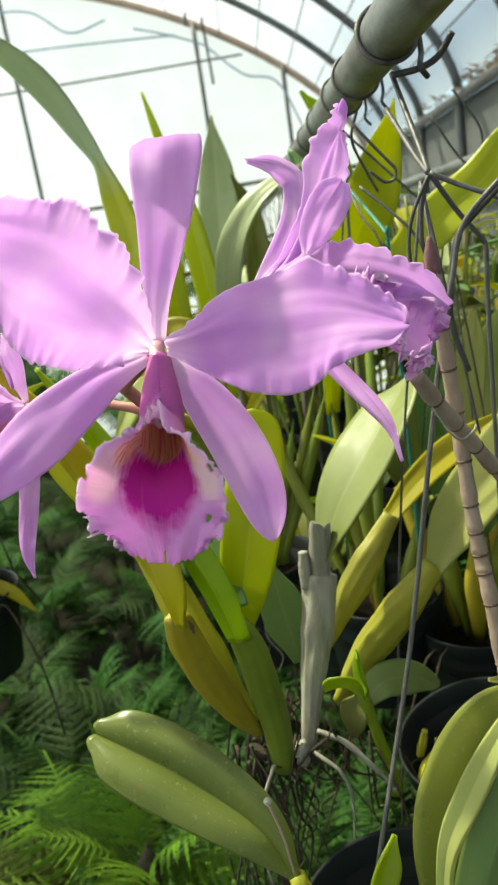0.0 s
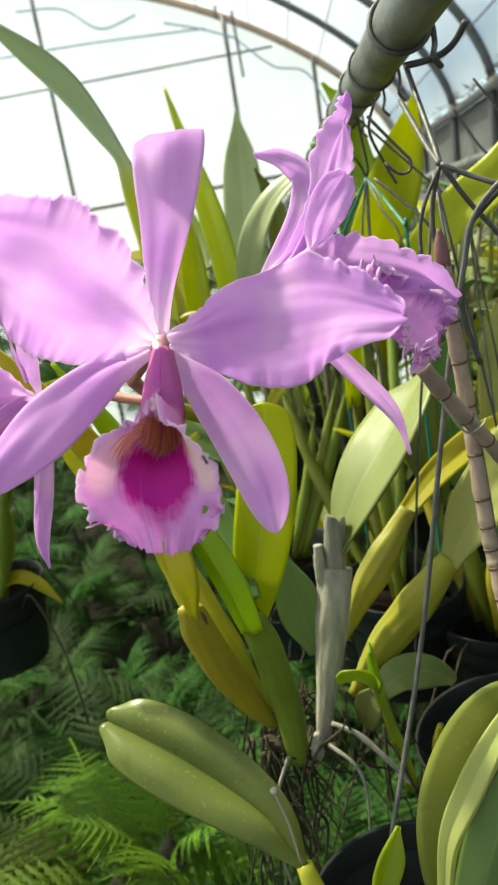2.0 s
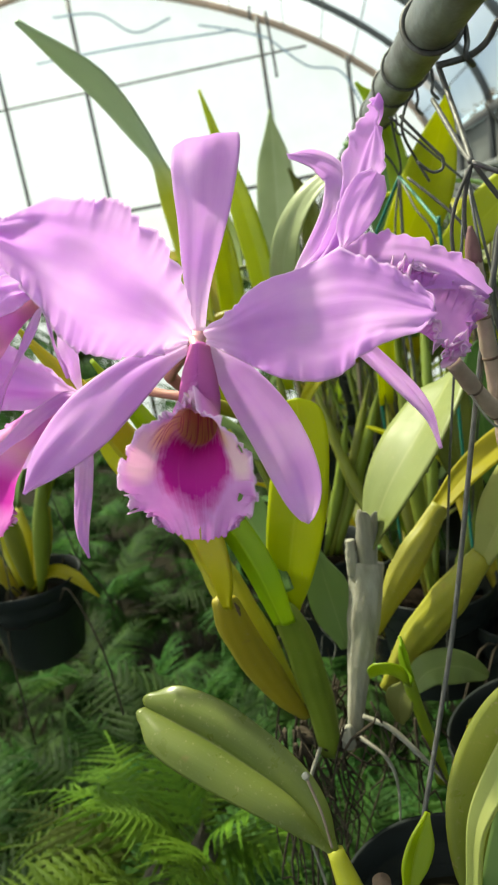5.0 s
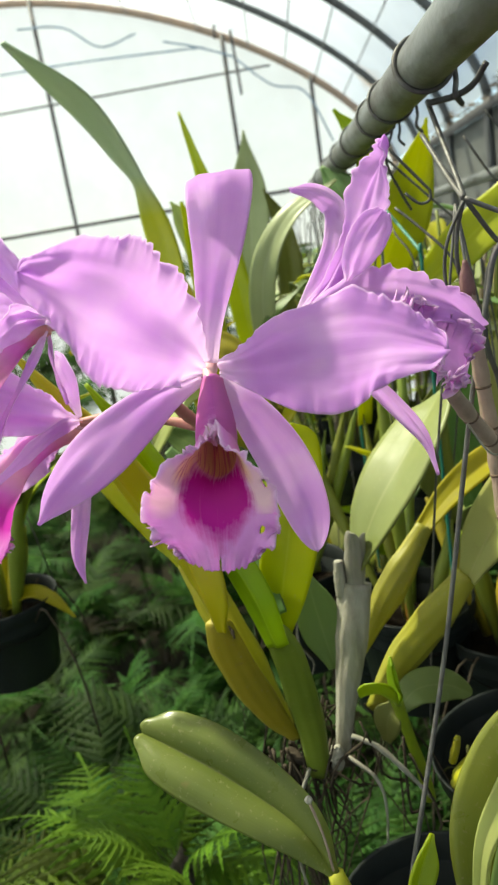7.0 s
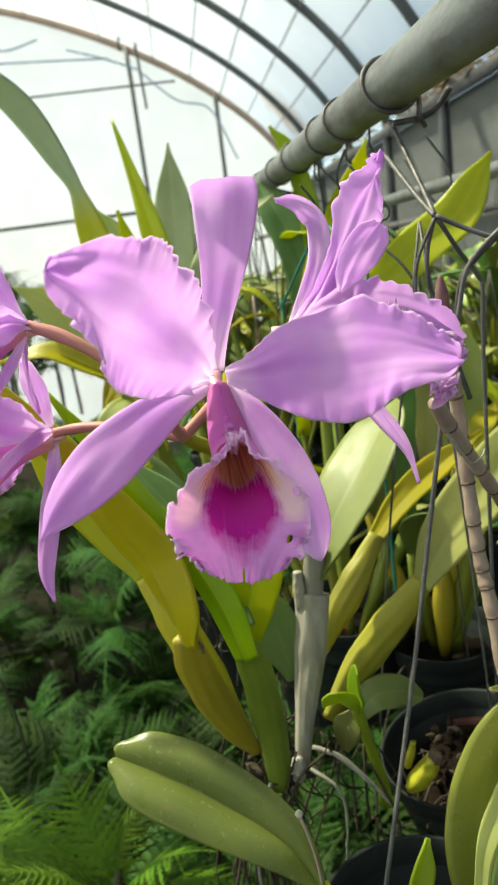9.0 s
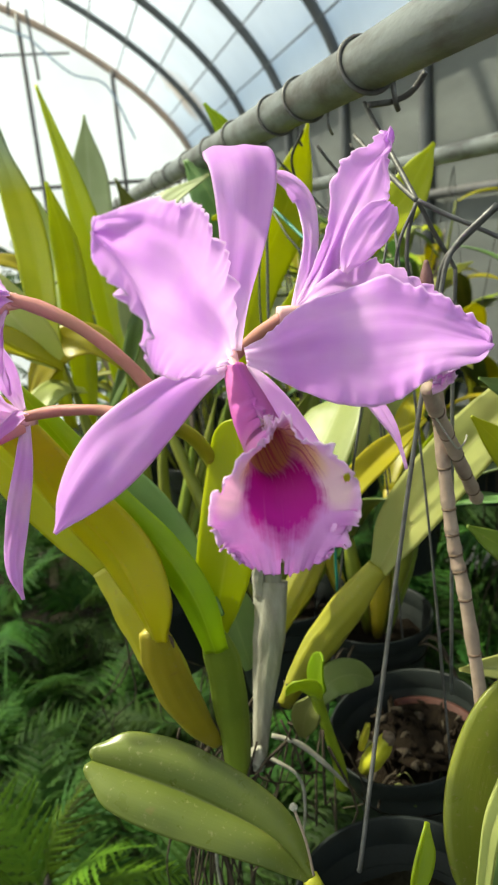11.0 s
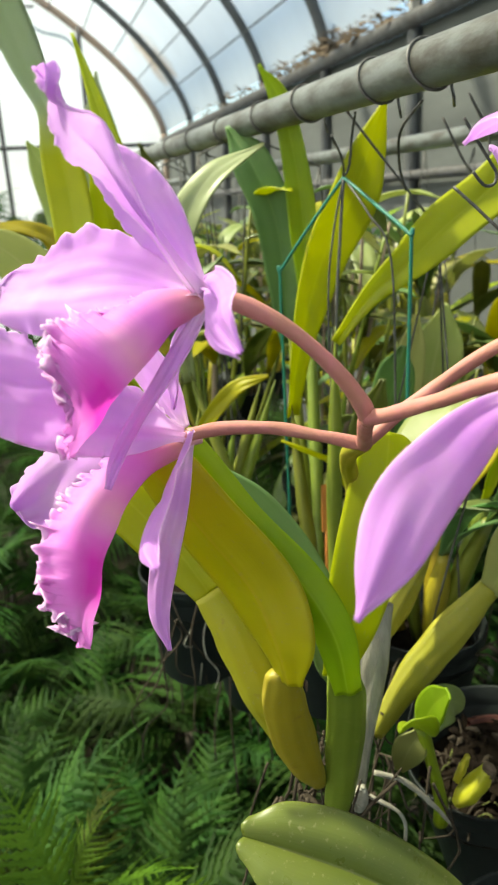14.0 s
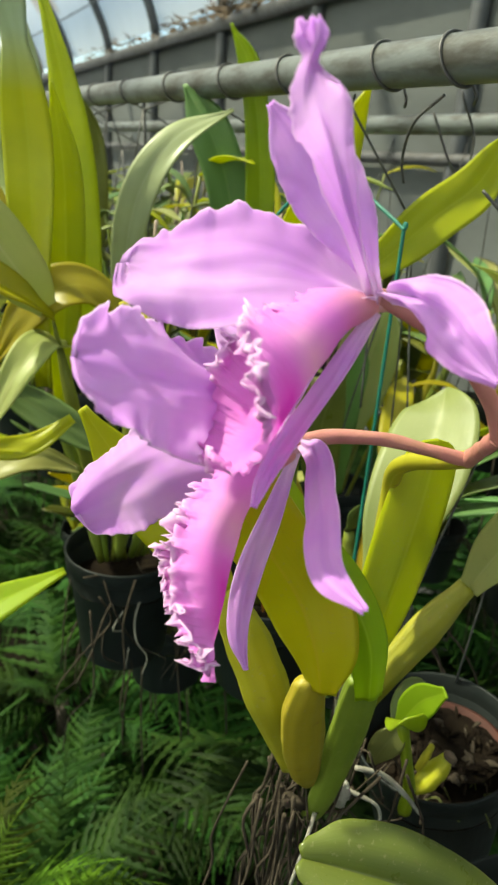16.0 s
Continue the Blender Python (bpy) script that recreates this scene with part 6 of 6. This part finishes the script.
for x, y, z in spots + [k.location[:] for k in KINDS]:
    top = Vector((PIPE_X, y, pipe_z(y) - 0.012)) if x < 0.3 else Vector((0.62, y, 1.63))
    if x > -0.2:
        small_wire("long_hook", [(x, y, z + 0.36), Vector((x, y, z + 0.36)).lerp(top, 0.5), top], 0.001, WIRE, "long iron hook that holds a pot", 6, "pot hooks")
small_wire("long_hook", [(-0.335, 0.49, 1.564), (-0.36, 0.49, 2.7), (-0.40, 0.49, arch(-0.4) - 0.02)], 0.0009, WIRE, "long iron hook that holds a pot", 8, "pot hooks")
for k, (x, y, z) in enumerate(spots):
    copy_thing(KINDS[k % len(KINDS)], pose(x, y, z, rnd.uniform(-6, 6), rnd.uniform(-6, 6), rnd.uniform(0, 360)))


CANES = [cane_orchid(s, p) for s, p in ((51, (0.09, 0.72, 1.24)), (52, (0.20, 0.62, 1.22)), (53, (0.03, 0.86, 1.22)))]
for k, (x, y, z) in enumerate(((0.15, 1.05, 1.24), (0.30, 0.85, 1.18), (0.02, 1.12, 1.18), (0.12, 1.35, 1.24), (0.26, 1.15, 1.2), (0.62, 0.55, 1.22), (0.60, 1.1, 1.26), (0.08, 1.7, 1.25), (0.62, 1.8, 1.25), (0.40, 0.70, 1.12))):
    copy_thing(CANES[k % 3], pose(x, y, z, rnd.uniform(-4, 4), rnd.uniform(-4, 4), rnd.uniform(0, 360)))
for x, y, z in ((0.09, 0.72, 1.24), (0.20, 0.62, 1.22), (0.03, 0.86, 1.22), (0.15, 1.05, 1.24), (0.02, 1.12, 1.18), (0.12, 1.35, 1.24), (0.26, 1.15, 1.2), (0.30, 0.85, 1.18), (0.08, 1.7, 1.25)):
    small_wire("long_hook", [(x, y, z + 0.36), Vector((x, y, z + 0.36)).lerp(Vector((PIPE_X, y, pipe_z(y) - 0.012)), 0.5), (PIPE_X, y, pipe_z(y) - 0.012)], 0.001, WIRE, "long iron hook that holds a pot", 6, "pot hooks")


# ---------------------------------------------------------------- ferns
def frond_mesh(seed, length, mat=FROND):
    """A feathery frond along +x that arches down, with toothed leaflets in pairs."""
    rn = random.Random(seed)
    bm = bmesh.new()
    n = 19
    droop = rn.uniform(0.25, 0.55)
    axis = []
    for i in range(n + 1):
        u = i / n
        axis.append(Vector((length * u * (1 - 0.12 * u), 0.02 * length * math.sin(u * 3 + seed), length * (0.45 * u - droop * u * u * 1.1))))
    for a, b, w0, w1 in zip(axis, axis[1:], [0.0022] * n, [0.002] * n):
        s = Vector((0, w0, 0))
        bm.faces.new([bm.verts.new(p) for p in (a - s, b - s, b + s, a + s)])
    for i in range(3, n + 1):
        u = i / n
        size = length * 0.30 * (math.sin(min(1, u * 1.25) ** 0.7 * math.pi) ** 0.8 * 0.9 + 0.08) * rn.uniform(0.85, 1.1)
        tg = (axis[i] - axis[i - 1]).normalized()
        for sgn in (-1, 1):
            d = (Vector((0, sgn, 0)) + tg * rn.uniform(0.45, 0.65) + Vector((0, 0, rn.uniform(-0.25, 0.1)))).normalized()
            across = tg - d * tg.dot(d)
            across.normalize()
            m = 12
            curl = rn.uniform(0.1, 0.5)
            bend = tg * (size * rn.uniform(0.0, 0.22))
            prev = None
            for k in range(m + 1):
                s = k / m
                p = axis[i] + d * (size * s) + Vector((0, 0, -curl * size * s * s)) + bend * (s * s)
                w = size * 0.118 * (1 - s) ** 0.7 * (1.0 if k % 2 else 0.42) * rn.uniform(0.8, 1.15) + 0.0003
                cur = (bm.verts.new(p + across * w - d * (w * 0.5)), bm.verts.new(p + Vector((0, 0, 0.0016))), bm.verts.new(p - across * w - d * (w * 0.5)))
                if prev:
                    bm.faces.new((prev[0], cur[0], cur[1], prev[1]))
                    bm.faces.new((prev[1], cur[1], cur[2], prev[2]))
                prev = cur
    bmesh.ops.recalc_face_normals(bm, faces=bm.faces)
    me = bpy.data.meshes.new("frond")
    bm.to_mesh(me)
    bm.free()
    me.materials.append(mat)
    return me


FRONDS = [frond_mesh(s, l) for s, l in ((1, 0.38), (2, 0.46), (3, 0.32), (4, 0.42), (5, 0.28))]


SUNLIT_FRONDS = [frond_mesh(s, l, FROND_SUNLIT) for s, l in ((11, 0.34), (12, 0.40), (13, 0.28))]


def fern(seed, place, fronds=13, size=1.0, kinds=FRONDS, label="lush green fern with feathery arching fronds"):
    rn = random.Random(seed)
    f = root("fern", place, label, "fern", "ferns")
    part("crown", tube([(place[0], place[1], GROUND - 0.02), (place[0] + 0.01, place[1], place[2] - 0.1), place], [0.012, 0.012, 0.014], 8, 8, wobble=0.4), BARK, f)
    for k in range(fronds):
        o = new("frond", rn.choice(kinds))
        o.parent = f
        s = size * rn.uniform(0.75, 1.15)
        o.matrix_basis = pose(0, 0, 0, rn.uniform(-38, 38), rn.uniform(-55, 12), k / fronds * 360 + rn.uniform(-20, 20)) @ Matrix.Diagonal((s, s, s, 1))
    return f


FERNS = [fern(s, (0.35 + 0.4 * s, 2.2 + 0.3 * s, 0.05)) for s in range(4)]
rnd = random.Random(23)
for ix in range(11):
    for iy in range(8):
        x = -1.75 + ix * 0.27 + rnd.uniform(-0.1, 0.1)
        y = 0.75 + iy * 0.36 + rnd.uniform(-0.12, 0.12)
        z = -0.02 + 0.13 * iy * 0.5 + rnd.uniform(-0.12, 0.15)
        if y < 0.9 and x > -0.05:
            z -= 0.25
        copy_thing(rnd.choice(FERNS), pose(x, y, z, rnd.uniform(-8, 8), rnd.uniform(-8, 8), rnd.uniform(0, 360)))
for k in range(44):
    x, y = -2.6 + (k % 11) * 0.30 + rnd.uniform(-0.12, 0.12), 3.7 + (k // 11) * 0.75 + rnd.uniform(-0.2, 0.2)
    f = copy_thing(rnd.choice(FERNS), pose(x, y, 0.75 + (k // 11) * 0.22 + rnd.uniform(-0.15, 0.15), 0, 0, rnd.uniform(0, 360)))
for x, y, z in ((-0.26, 0.62, 0.42), (-0.50, 0.72, 0.38), (-0.30, 1.0, 0.30), (-0.05, 0.80, 0.25)):
    copy_thing(FERNS[1], pose(x, y, z, 0, 0, rnd.uniform(0, 360)))
# two near ferns whose lighter frond colour stands in for a sun patch
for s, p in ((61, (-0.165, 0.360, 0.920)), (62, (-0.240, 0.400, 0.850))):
    fern(s, p, 10, 0.62, SUNLIT_FRONDS, "fern with yellow-green fronds, coloured as if sunlit")
for k in range(26):
    x, y = 0.55 + (k % 5) * 0.24 + rnd.uniform(-0.08, 0.08), 0.62 + (k // 5) * 0.22 + rnd.uniform(-0.08, 0.08)
    copy_thing(rnd.choice(FERNS), pose(x, y, 0.32 + 0.18 * (k // 5) * 0.5 + rnd.uniform(-0.1, 0.12), 0, 0, rnd.uniform(0, 360)))
